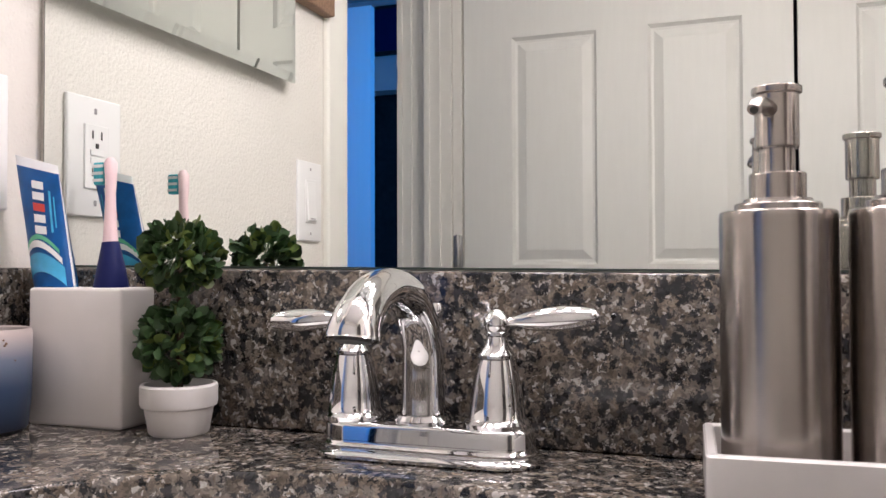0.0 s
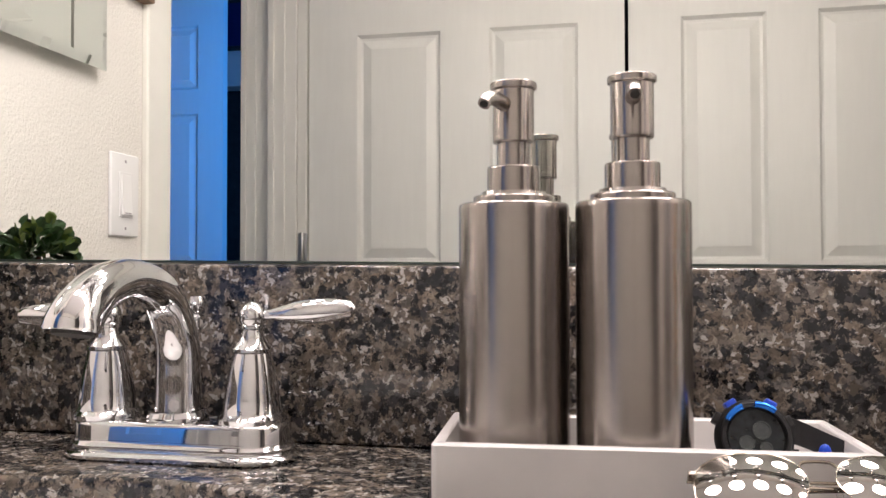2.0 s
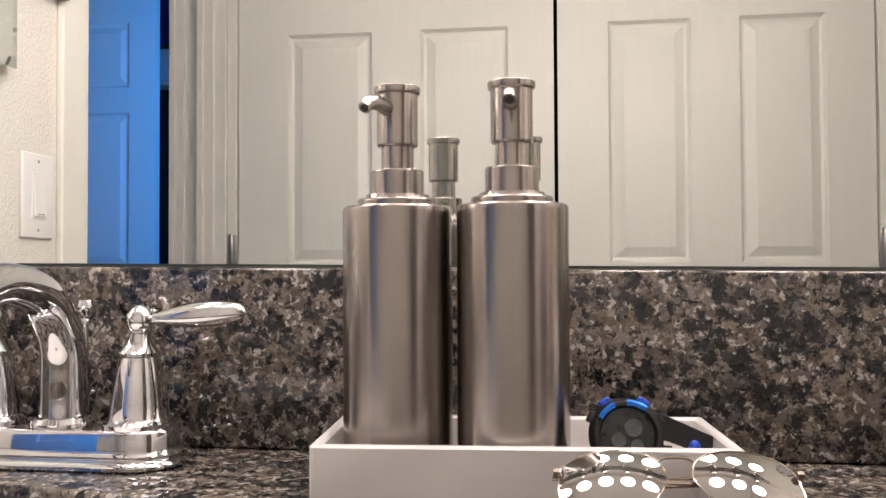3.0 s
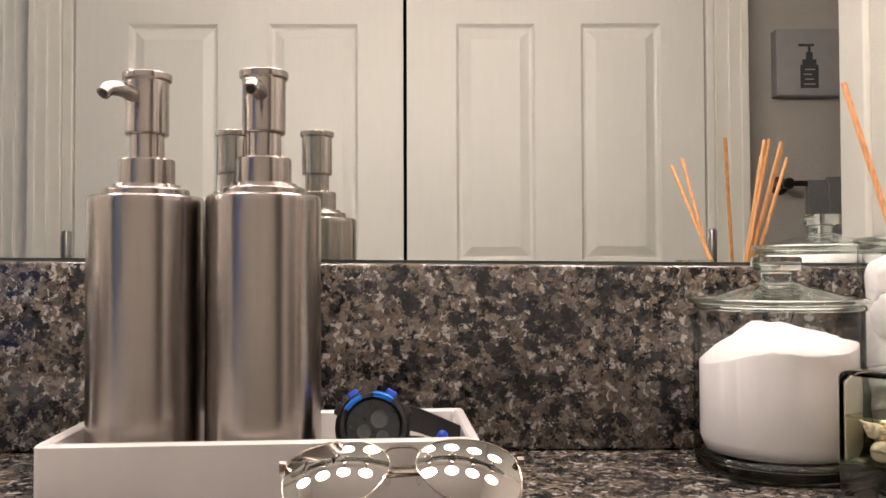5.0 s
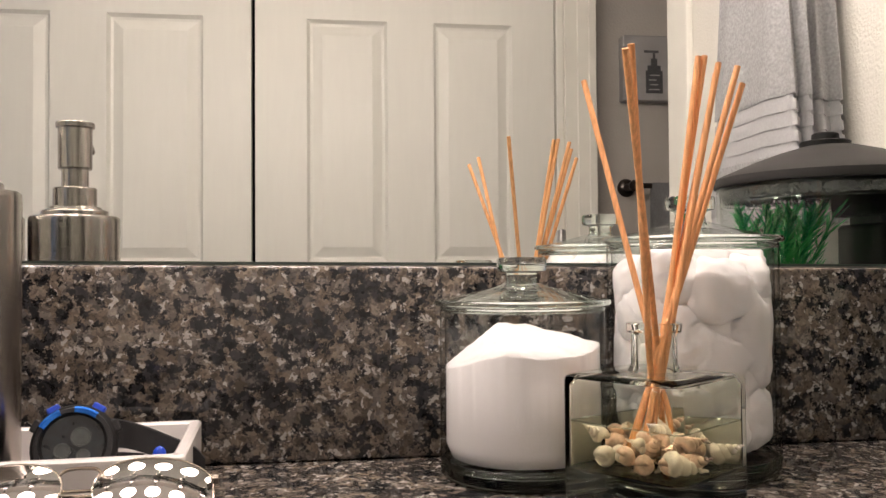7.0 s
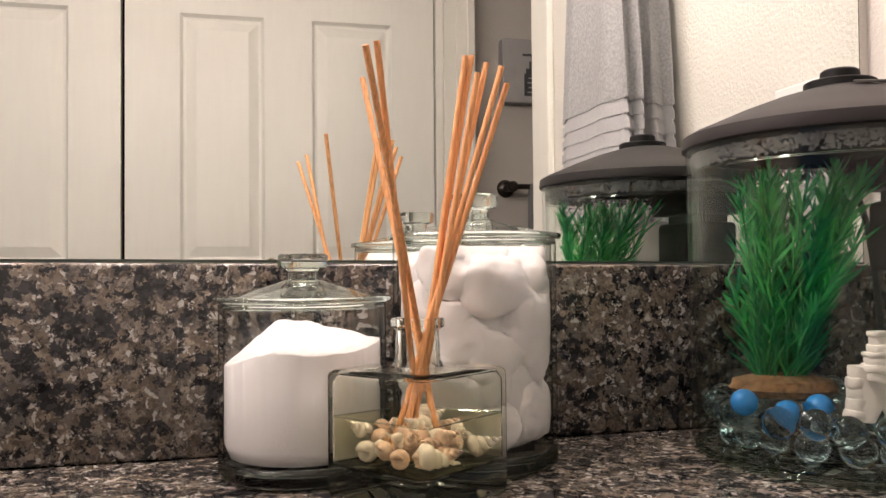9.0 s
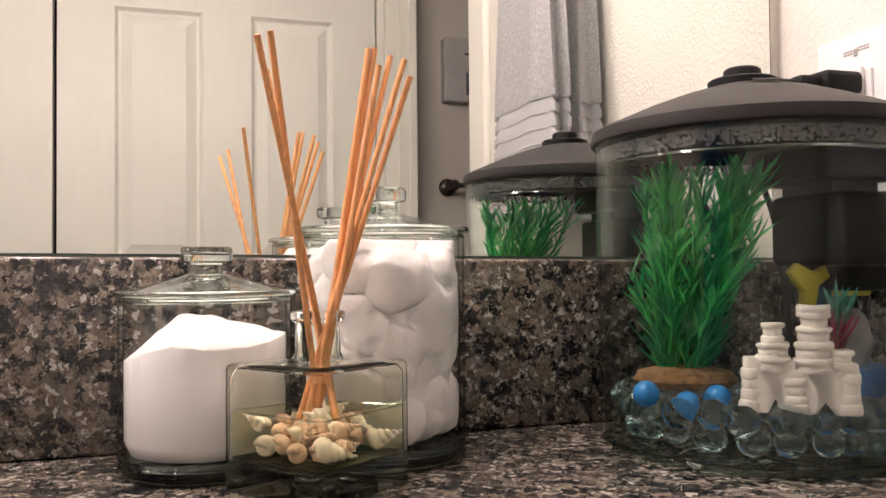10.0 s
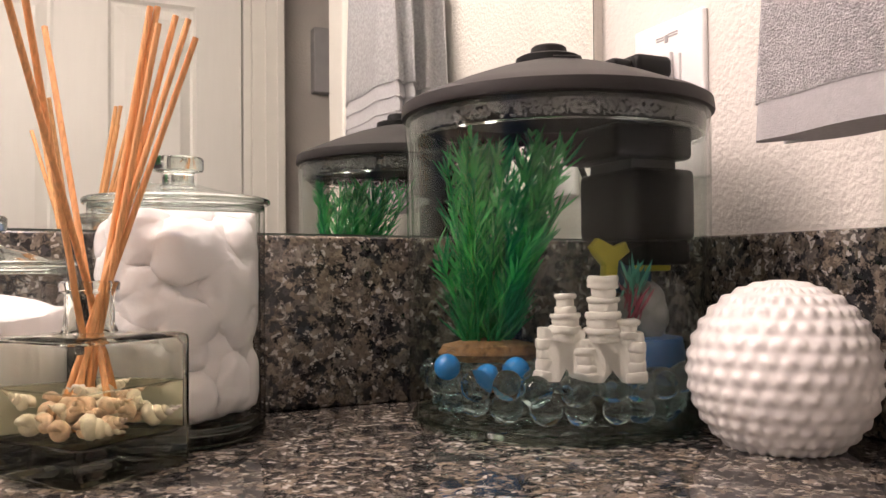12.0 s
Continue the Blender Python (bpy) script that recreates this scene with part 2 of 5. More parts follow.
GREYROCK = mat("grey_rock", (0.22, 0.22, 0.21), 0.7, vary=0.3, scale=120)
TOWEL = mat("grey_terry", (0.47, 0.465, 0.475), 0.95, vary=0.2, scale=300, bump=1.0, bscale=800, dist=0.0035)
TOWEL_BAND = mat("grey_woven_band", (0.42, 0.415, 0.425), 0.9, vary=0.06, scale=300, bump=0.3, bscale=900)
TOWEL_DK = mat("dark_grey_terry", (0.25, 0.25, 0.26), 0.95, vary=0.15, scale=350, bump=1.0, bscale=420, dist=0.004)
CANVAS = mat("grey_canvas", (0.36, 0.35, 0.35), 0.8, vary=0.05, bump=0.2, bscale=700)
INK = mat("charcoal_ink", (0.06, 0.06, 0.065), 0.8, vary=0.3, scale=200)
GOLD = mat("pale_gold_wire", (0.50, 0.44, 0.38), 0.15, 1.0, vary=0.03)
LENS = mat("silver_mirror_lens", (0.30, 0.29, 0.275), 0.02, 1.0, vary=0.03, scale=20)
WATCHGLASS = mat("watch_dial", (0.016, 0.02, 0.023), 0.12, vary=0.5, scale=220)
LCD = mat("watch_lcd", (0.07, 0.08, 0.078), 0.3, vary=0.2, scale=300)
WATCHBLUE = mat("metallic_blue", (0.03, 0.22, 0.85), 0.2, 0.6, vary=0.15)
WOOD = mat("brown_wood", (0.22, 0.13, 0.08), 0.6, vary=0.25, scale=40, stretch=(1, 6, 6))
CABINET = mat("cabinet_wood", (0.13, 0.075, 0.045), 0.45, vary=0.25, scale=12, stretch=(8, 8, 0.6))
BULBGLASS = mat("lit_bulb", (1, 1, 1), 0.4, vary=0, emit=(1.0, 0.83, 0.765, BULB_EMIT))
PORCELAIN = mat("porcelain", (0.84, 0.83, 0.81), 0.1, vary=0.02)
CARPET = mat("carpet", (0.30, 0.28, 0.26), 0.95, vary=0.2, scale=200, bump=0.6)
# near-black that paints in the shade of unlit closets; also a picture frame
DARKROOM = mat("dark_room_black", (0.015, 0.016, 0.02), 0.9, vary=0.3)


def ombre():
    """A glaze that runs from pale rim to smoky blue foot, speckled with brown."""
    m = mat("ombre_glaze", (0.5, 0.5, 0.5), 0.3, vary=0.05)
    nt = m.node_tree
    b = nt.nodes["Principled BSDF"]
    co = nt.nodes.new("ShaderNodeTexCoord")
    sp = nt.nodes.new("ShaderNodeSeparateXYZ")
    nt.links.new(co.outputs["Generated"], sp.inputs[0])
    r = nt.nodes.new("ShaderNodeValToRGB")
    while len(r.color_ramp.elements) < 4:
        r.color_ramp.elements.new(0.5)
    for e, (p, c) in zip(r.color_ramp.elements, ((0.0, (0.012, 0.015, 0.025)), (0.45, (0.035, 0.06, 0.12)), (0.72, (0.16, 0.19, 0.26)), (0.96, (0.55, 0.48, 0.46)))):
        e.position, e.color = p, (*c, 1)
    nt.links.new(sp.outputs[2], r.inputs[0])
    nt.links.new(r.outputs[0], b.inputs["Base Color"])
    return m


OMBRE = ombre()


# ---- helpers of shape ----
def part(name, bm, material, parent=None, label="", smooth=False):
    me = bpy.data.meshes.new(name)
    bmesh.ops.recalc_face_normals(bm, faces=bm.faces)
    bm.to_mesh(me)
    bm.free()
    for m in material if isinstance(material, (list, tuple)) else [material]:
        me.materials.append(m)
    if smooth:
        me.shade_smooth()
        if smooth != "all":
            me.set_sharp_from_angle(angle=radians(38))
    ob = new(name, me)
    if parent:
        ob.parent = parent
    if label:
        ob["label"] = label
    return ob


def thing(name, label, category, group="", kind="", at=(0, 0, 0), turn=0):
    ob = new(name)
    ob.empty_display_size = 0.02
    ob.matrix_basis = pose(*at, 0, 0, turn)
    return tagged(ob, label, category, group, kind)


def box(x0, x1, y0, y1, z0, z1, bevel=0.0, seg=2, bm=None):
    bm2 = bmesh.new()
    bmesh.ops.create_cube(bm2, size=1, matrix=Matrix.LocRotScale(((x0 + x1) / 2, (y0 + y1) / 2, (z0 + z1) / 2), None, (x1 - x0, y1 - y0, z1 - z0)))
    if bevel:
        bmesh.ops.bevel(bm2, geom=bm2.edges[:], offset=bevel, segments=seg, profile=0.5, affect="EDGES")
    if bm is None:
        return bm2
    return merge(bm, bm2)


def merge(bm, other):
    me = bpy.data.meshes.new("tmp")
    other.to_mesh(me)
    other.free()
    bm.from_mesh(me)
    bpy.data.meshes.remove(me)
    return bm


def lathe(profile, n=48, m=None):
    """A turned body round z: profile is a list of (radius, height)."""
    bm = bmesh.new()
    rings = []
    for r, z in profile:
        if r < 1e-6:
            rings.append([bm.verts.new((0, 0, z))])
        else:
            rings.append([bm.verts.new((r * math.cos(2 * math.pi * i / n), r * math.sin(2 * math.pi * i / n), z)) for i in range(n)])
    for a, b in zip(rings, rings[1:]):
        for i in range(n):
            j = (i + 1) % n
            if len(a) == 1 and len(b) == 1:
                continue
            if len(a) == 1:
                bm.faces.new((a[0], b[i], b[j]))
            elif len(b) == 1:
                bm.faces.new((a[i], a[j], b[0]))
            else:
                bm.faces.new((a[i], a[j], b[j], b[i]))
    if m is not None:
        bm.transform(m)
    return bm


def tube(points, radii, n=12, closed=False, bm=None, squash=1.0):
    """A round bar along points; a radius for each or one for all."""
    bm = bm or bmesh.new()
    pts = [Vector(p) for p in points]
    if not isinstance(radii, (list, tuple)):
        radii = [radii] * len(pts)
    rings, up = [], None
    for i, p in enumerate(pts):
        a = pts[i - 1] if i or closed else p
        b = pts[(i + 1) % len(pts)] if i < len(pts) - 1 or closed else p
        d = (b - a).normalized()
        if up is None:
            up = d.orthogonal().normalized()
        up = (up - d * up.dot(d)).normalized()
        side = d.cross(up)
        rings.append([bm.verts.new(p + (up * math.cos(2 * math.pi * k / n) + side * math.sin(2 * math.pi * k / n) * squash) * radii[i]) for k in range(n)])
    pairs = list(zip(rings, rings[1:])) + ([(rings[-1], rings[0])] if closed else [])
    for a, b in pairs:
        for k in range(n):
            bm.faces.new((a[k], a[(k + 1) % n], b[(k + 1) % n], b[k]))
    if not closed:
        bm.faces.new(rings[0][::-1])
        bm.faces.new(rings[-1])
    return bm


def ball(r, at=(0, 0, 0), sub=3, scale=(1, 1, 1), bm=None):
    b2 = bmesh.new()
    bmesh.ops.create_icosphere(b2, subdivisions=sub, radius=r, matrix=Matrix.LocRotScale(at, None, scale))
    return b2 if bm is None else merge(bm, b2)


def smooth_path(ctrl, n):
    """Points along a Catmull-Rom curve through the control points."""
    c = [Vector(p) for p in ctrl]
    c = [c[0] * 2 - c[1]] + c + [c[-1] * 2 - c[-2]]
    out = []
    seg = len(c) - 3
    for i in range(n):
        u = i / (n - 1) * seg
        k = min(int(u), seg - 1)
        t = u - k
        p0, p1, p2, p3 = c[k:k + 4]
        out.append(0.5 * ((2 * p1) + (p2 - p0) * t + (2 * p0 - 5 * p1 + 4 * p2 - p3) * t * t + (3 * p1 - p0 - 3 * p2 + p3) * t ** 3))
    return out


def structure(name, bm, material, label, parent=None, smooth=False):
    ob = part(name, bm, material, parent, "", smooth)
    return tagged(ob, label, name.split("_")[0], "", "structure")


# ---- the room ----
XL, XR, YM, ZC = -0.585, 0.922, 0.629, 0.90
YD = -0.772

structure("floor", box(-0.735, 2.0, -0.90, 0.66, -0.05, 0.0), TILE, "beige tiled bathroom floor")
structure("ceiling", box(-0.735, 2.0, -1.5, 0.76, 2.44, 2.5), CEIL, "white textured ceiling over the bathroom")
structure("wall_back", box(-0.735, 2.0, 0.637, 0.76, 0, 2.44), WALL, "cream textured wall behind the vanity mirror")
structure("wall_left", box(XL - 0.12, XL, -0.014, 0.637, 0, 2.44), WALL, "cream orange-peel textured side wall of the vanity")
structure("wall_right", box(XR, XR + 0.12, -0.152, 0.637, 0, 2.44), WALL, "cream orange-peel textured side wall beside the fish tank")
structure("trim_left", box(XL, XL + 0.012, -0.018, 0.046, 0.0, 2.10, 0.003), TRIM, "white painted casing at the wall's end")
structure("trim_left_end", box(XL - 0.13, XL + 0.006, -0.034, -0.018, 0.0, 2.10, 0.002), TRIM, "white painted jamb at the wall's end")
structure("trim_right", box(XR - 0.012, XR, -0.156, -0.080, 0.0, 2.10, 0.003), TRIM, "white painted casing at the wall's end")
structure("trim_right_end", box(XR - 0.006, XR + 0.13, -0.172, -0.156, 0.0, 2.10, 0.002), TRIM, "white painted jamb at the wall's end")
# wall over the doorway to the bedroom and over the passage to the toilet
structure("wall_left_header", box(XL - 0.12, XL, -0.90, -0.036, 2.10, 2.44), WALL, "cream wall above the bedroom doorway")
structure("wall_right_header", box(XR, XR + 0.12, -0.842, -0.174, 2.10, 2.44), WALL, "cream wall above the passage")
# closet wall with its opening
structure("wall_closet_left", box(-0.735, -0.635, -0.90, YD + 0.004, 0, 2.44), WALL, "cream wall beside the closet doors")
structure("wall_closet_header", box(-0.635, 0.90, -0.90, YD + 0.004, 2.06, 2.44), WALL, "cream wall above the closet doors")
structure("wall_closet_right", box(0.90, 0.975, -0.90, YD + 0.004, 0, 2.44), WALL, "cream wall beside the closet doors")
structure("wall_toilet", box(0.975, 2.0, -0.96, -0.842, 0, 2.44), SHADEWALL, "wall with the towel bar, shade in its colour")
structure("wall_far_right", box(2.0, 2.12, -0.96, 0.76, 0, 2.44), SHADEWALL, "wall closing the toilet room, shade in its colour")
# the closet's darkness is in the colour of these two walls
structure("wall_closet_side", box(0.90, 0.975, -1.4, -0.90, 0, 2.44), DARKROOM, "closet side coloured near-black as shade")
structure("wall_closet_back", box(-0.735, 0.975, -1.5, -1.4, 0, 2.44), DARKROOM, "closet back coloured near-black as shade")


def casing(name, x0, x1, y, z1, flip=1):
    """A door casing's leg: three steps across its width."""
    w = x1 - x0
    bm = box(x0, x1, y, y + 0.010, 0, z1, 0.002)
    a, b = (x0 + 0.002, x0 + w * 0.62) if flip > 0 else (x1 - w * 0.62, x1 - 0.002)
    box(a, b, y + 0.009, y + 0.016, 0, z1 - 0.003, 0.002, bm=bm)
    a, b = (x0 + 0.004, x0 + w * 0.28) if flip > 0 else (x1 - w * 0.28, x1 - 0.004)
    box(a, b, y + 0.015, y + 0.021, 0, z1 - 0.006, 0.002, bm=bm)
    return structure(name, bm, TRIM, "white painted moulded door casing")


casing("trim_closet_left", -0.722, -0.645, YD + 0.005, 2.10)
casing("trim_closet_right", 0.905, 0.985, YD + 0.005, 2.10, -1)
structure("trim_closet_top", box(-0.722, 0.985, YD + 0.005, YD + 0.021, 2.101, 2.17, 0.003), TRIM, "white painted casing over the closet doors")
structure("trim_jamb_left", box(-0.644, -0.620, -0.86, YD + 0.008, 0, 2.055, 0.002), TRIM, "white painted closet jamb")
structure("trim_jamb_right", box(0.886, 0.904, -0.86, YD + 0.008, 0, 2.055, 0.002), TRIM, "white painted closet jamb")
casing("trim_bedroom_jamb", -0.806, -0.737, YD - 0.02, 2.10)


def panel_door(name, x0, x1, cols, label, y=YD, thick=0.035, handle=None):
    """A six-panel door leaf facing +y: stiles and rails proud, panels raised in recesses."""
    root = thing(name, label, "door", kind="structure")
    rows = ((0.24, 0.88), (1.038, 1.607), (1.70, 1.94))
    z1 = 2.04
    face, back = y, y - thick
    xs = [x0, *[v for c in cols for v in c], x1]
    bm = bmesh.new()
    # stiles and mullion
    for a, b in ((x0, cols[0][0]), (cols[0][1], cols[1][0]), (cols[1][1], x1)):
        box(a, b, back, face, 0.008, z1, bm=bm)
    for c in cols:
        zs = [0.008, *[v for r in rows for v in r], z1]
        for a, b in zip(zs[::2], zs[1::2]):
            box(c[0], c[1], back, face - 0.0002, a, b, bm=bm)
    part("frame", bm, DOOR, root)
    for c in cols:
        for r in rows:
            bm = bmesh.new()
            w = []
            # ogee edge, flat margin, raised field
            for inset, dep in ((0.0, -0.0005), (0.007, -0.011), (0.013, -0.012), (0.036, -0.003), (0.037, -0.003)):
                w.append([bm.verts.new((x, face + dep, z)) for x, z in ((c[0] + inset, r[0] + inset), (c[1] - inset, r[0] + inset), (c[1] - inset, r[1] - inset), (c[0] + inset, r[1] - inset))])
            for a, b in zip(w, w[1:]):
                for i in range(4):
                    bm.faces.new((a[i], a[(i + 1) % 4], b[(i + 1) % 4], b[i]))
            bm.faces.new(w[-1])
            bk = [bm.verts.new((x, back + 0.004, z)) for x, z in ((c[0], r[0]), (c[1], r[0]), (c[1], r[1]), (c[0], r[1]))]
            bm.faces.new(bk)
            for i in range(4):
                bm.faces.new((w[0][i], w[0][(i + 1) % 4], bk[(i + 1) % 4], bk[i]))
            part("panel", bm, DOOR, root)
    return root


def hinge(parent, x, y, z):
    bm = box(x - 0.012, x + 0.012, y - 0.002, y + 0.003, z - 0.045, z + 0.045, 0.001)
    merge(bm, lathe([(0, -0.048), (0.005, -0.047), (0.006, -0.045), (0.006, 0.045), (0.005, 0.047), (0, 0.048)], 16, pose(x, y + 0.005, z)))
    part("hinge", bm, HINGE, parent, "satin steel butt hinge", True)


d1 = panel_door("door_1", -0.616, 0.163, ((-0.490, -0.278), (-0.157, 0.055)), "closed white six-panel closet door")
d2 = panel_door("door_2", 0.172, 0.882, ((0.290, 0.478), (0.588, 0.779)), "closed white six-panel closet door beside its twin")
for z in (0.25, 1.068, 1.85):
    hinge(d1, -0.630, YD + 0.008, z)
    hinge(d2, 0.893, YD + 0.008, z)

# ---- the bedroom beyond the doorway ----
structure("floor_bedroom", box(-3.2, -0.735, -3.2, 0.9, -0.05, 0.0), CARPET, "grey carpet of the bedroom")
structure("ceiling_bedroom", box(-3.2, -0.735, -3.2, 0.9, 2.44, 2.5), CEIL, "white bedroom ceiling")
structure("wall_bedroom_west", box(-3.3, -3.2, -3.2, 0.9, 0, 2.44), WALL, "pale bedroom wall in blue light")
structure("wall_bedroom_north", box(-3.2, -0.735, 0.9, 1.0, 0, 2.44), WALL, "pale bedroom wall on the north side")
structure("wall_bedroom_east", box(-0.735, -0.72, -2.75, -0.90, 0, 2.44), WALL, "pale bedroom wall behind the closet")
bm = box(-3.2, -2.0, -2.86, -2.75, 0, 2.44)
box(-1.5, -0.735, -2.86, -2.75, 0, 2.44, bm=bm)
box(-2.0, -1.5, -2.86, -2.75, 1.96, 2.44, bm=bm)
structure("wall_bedroom_south", bm, WALL, "pale bedroom wall with a dark doorway in it")
# near-black slab behind the doorway, in place of an unlit room's shade
structure("wall_dark_room", box(-2.3, -1.2, -3.2, -2.95, 0, 2.44), DARKROOM, "near-black slab as the shade beyond the bedroom")
d3 = panel_door("door_3", -2.05, -1.288, ((-1.935, -1.72), (-1.605, -1.39)), "open white six-panel door in blue light", y=-1.66)
wa = thing("wall_picture", "dark blue framed picture on the bedroom wall", "picture")
part("frame", box(-1.95, -1.60, -2.749, -2.725, 2.14, 2.40, 0.004), DARKROOM, wa)
part("print", box(-1.93, -1.62, -2.7245, -2.722, 2.16, 2.38), NAVY, wa)

# ---- vanity ----
SINK = (-0.150, 0.315, 0.225, 0.172)


def counter():
    """The granite top with its oval cut-out, 3 cm thick."""
    bm = bmesh.new()
    x0, x1, y0, y1 = XL, XR, 0.035, 0.6295
    n = 96
    cx, cy, a, b = SINK
    inner, outer = [], []
    for i in range(n):
        t = 2 * math.pi * i / n
        c, s = math.cos(t), math.sin(t)
        inner.append((cx + a * c, cy + b * s))
        k = min(((x1 - cx) if c > 0 else (x0 - cx)) / c if abs(c) > 1e-9 else 1e9, ((y1 - cy) if s > 0 else (y0 - cy)) / s if abs(s) > 1e-9 else 1e9)
        outer.append((cx + k * c, cy + k * s))
    for p in ((x0, y0), (x1, y0), (x1, y1), (x0, y1)):
        i = min(range(n), key=lambda q: (outer[q][0] - p[0]) ** 2 + (outer[q][1] - p[1]) ** 2)
        outer[i] = p
    rows = []
    for pts, z, grow in ((outer, ZC - 0.03, 0), (outer, ZC, 0), (inner, ZC, 0.0045), (inner, ZC - 0.0003, 0.0028), (inner, ZC - 0.0013, 0.0013), (inner, ZC - 0.0028, 0.0003), (inner, ZC - 0.0045, 0), (inner, ZC - 0.03, 0)):
        rows.append([bm.verts.new((x + (x - cx) * grow / a, y + (y - cy) * grow / b, z)) for x, y in pts])
    rows.append(rows[0])
    for r, q in zip(rows, rows[1:]):
        for i in range(n):
            bm.faces.new((r[i], r[(i + 1) % n], q[(i + 1) % n], q[i]))
    return bm


ct = part("countertop", counter(), GRANITE, smooth=True)
tagged(ct, "polished brown, grey and black speckled granite countertop", "countertop")
def splash_top(x):
    """The splash was cut a little higher towards the sink's end."""
    return 1.0270 - 0.0098 * x


def splash(x0, x1, y0, y1, bevel):
    bm = box(x0, x1, y0, y1, ZC + 0.0005, ZC + 0.1, bevel, 3)
    for v in bm.verts:
        if v.co.z > ZC + 0.05:
            v.co.z += splash_top(v.co.x) - ZC - 0.1
    return bm


tagged(part("backsplash", splash(XL, XR, 0.60, 0.6285, 0.003), GRANITE, smooth=True), "polished speckled granite backsplash under the mirror", "backsplash")
tagged(part("side_splash", splash(XL + 0.0005, XL + 0.02, 0.045, 0.5995, 0.002), GRANITE, smooth=True), "polished granite splash against the side wall", "backsplash")
tagged(part("side_splash", splash(XR - 0.02, XR - 0.0005, 0.045, 0.5995, 0.002), GRANITE, smooth=True), "polished granite splash behind the ribbed ball", "backsplash")

cx, cy, a, b = SINK
sk = thing("sink", "white porcelain undermount oval basin", "sink")
bm = lathe([(1.10, -0.031), (1.02, -0.031), (1.0, -0.040), (0.95, -0.08), (0.8, -0.12), (0.5, -0.145), (0.12, -0.15), (0.10, -0.152), (0.10, -0.17), (0.5, -0.158), (0.85, -0.13), (1.0, -0.09), (1.06, -0.045), (1.10, -0.035)], 64)
for v in bm.verts:
    v.co.x, v.co.y, v.co.z = cx + v.co.x * a, cy + v.co.y * b, ZC + v.co.z
part("basin", bm, PORCELAIN, sk, "", True)
part("drain", lathe([(0, 0.003), (0.016, 0.003), (0.021, 0.001), (0.022, -0.002), (0, -0.002)], 24, pose(cx, cy, ZC - 0.149)), CHROME, sk, "chrome drain flange", True)

vc = thing("vanity_cabinet", "dark wooden vanity cabinet under the granite top", "cabinet")
part("body", box(XL + 0.002, XR - 0.002, 0.075, 0.62, 0.10, 0.70), CABINET, vc)
part("apron", box(XL + 0.002, XR - 0.002, 0.07, 0.10, 0.70, 0.869), CABINET, vc)
part("plinth", box(XL + 0.002, XR - 0.002, 0.13, 0.62, 0.0, 0.099), CABINET, vc)
for i in range(4):
    w = (XR - XL - 0.04) / 4
    x = XL + 0.02 + w * i
    dr = part("door", box(x + 0.006, x + w - 0.006, 0.052, 0.0745, 0.14, 0.84, 0.003), CABINET, vc)
    part("handle", ball(0.014, (x + (w - 0.04 if i % 2 == 0 else 0.04), 0.036, 0.72), 2), DARK_BRONZE, dr, "", True)

# the big mirror
mr = thing("wall_mirror", "large frameless vanity mirror standing on the backsplash", "mirror")
for name, x0, x1, y0, y1, lift, z1, m, lab in (("glass", -0.573, 0.907, 0.6292, 0.634, 0.0026, 1.60, MIRROR, ""), ("edge", -0.5745, 0.9085, 0.6300, 0.6365, 0.0008, 1.6015, MIRROR_EDGE, "dark polished glass edge")):
    bm = box(x0, x1, y0, y1, 0, z1)
    for v in bm.verts:
        if v.co.z < 1:
            v.co.z = splash_top(v.co.x) + lift
    part(name, bm, m, mr, lab)

# lamp bar over the mirror
lb = thing("vanity_light", "chrome bar with six lit round bulbs above the mirror", "light")
part("bar", box(-0.35, 0.75, 0.60, 0.636, 1.61, 1.71, 0.008), CHROME, lb)
for x, y, z in BULBS:
    part("socket", lathe([(0, 0), (0.030, 0), (0.030, 0.02), (0.022, 0.028), (0.005, 0.032), (0.005, 0.072), (0.022, 0.078), (0.022, 0.090), (0, 0.090)], 24, pose(x, 0.60, z + 0.02, 90)), CHROME, lb, "", True)
    part("bulb", ball(0.057, (x, y, z), 3), BULBGLASS, lb, "glowing round frosted bulb", "all")

# ---- left wall: outlet, switch, medicine cabinet ----
def plate(root, z0, z1, wall_x, out, y0, y1):
    """A cover plate on a side wall; out is +1 for the left wall, -1 for the right."""
    a, b = sorted((wall_x, wall_x + out * 0.006))
    part("plate", box(a, b, y0, y1, z0, z1, 0.0025, 3), PLASTIC_W, root, "", True)


def slab(x, out, d0, d1, y0, y1, z0, z1, bevel=0.0):
    a, b = sorted((x + out * d0, x + out * d1))
    return box(a, b, y0, y1, z0, z1, bevel)


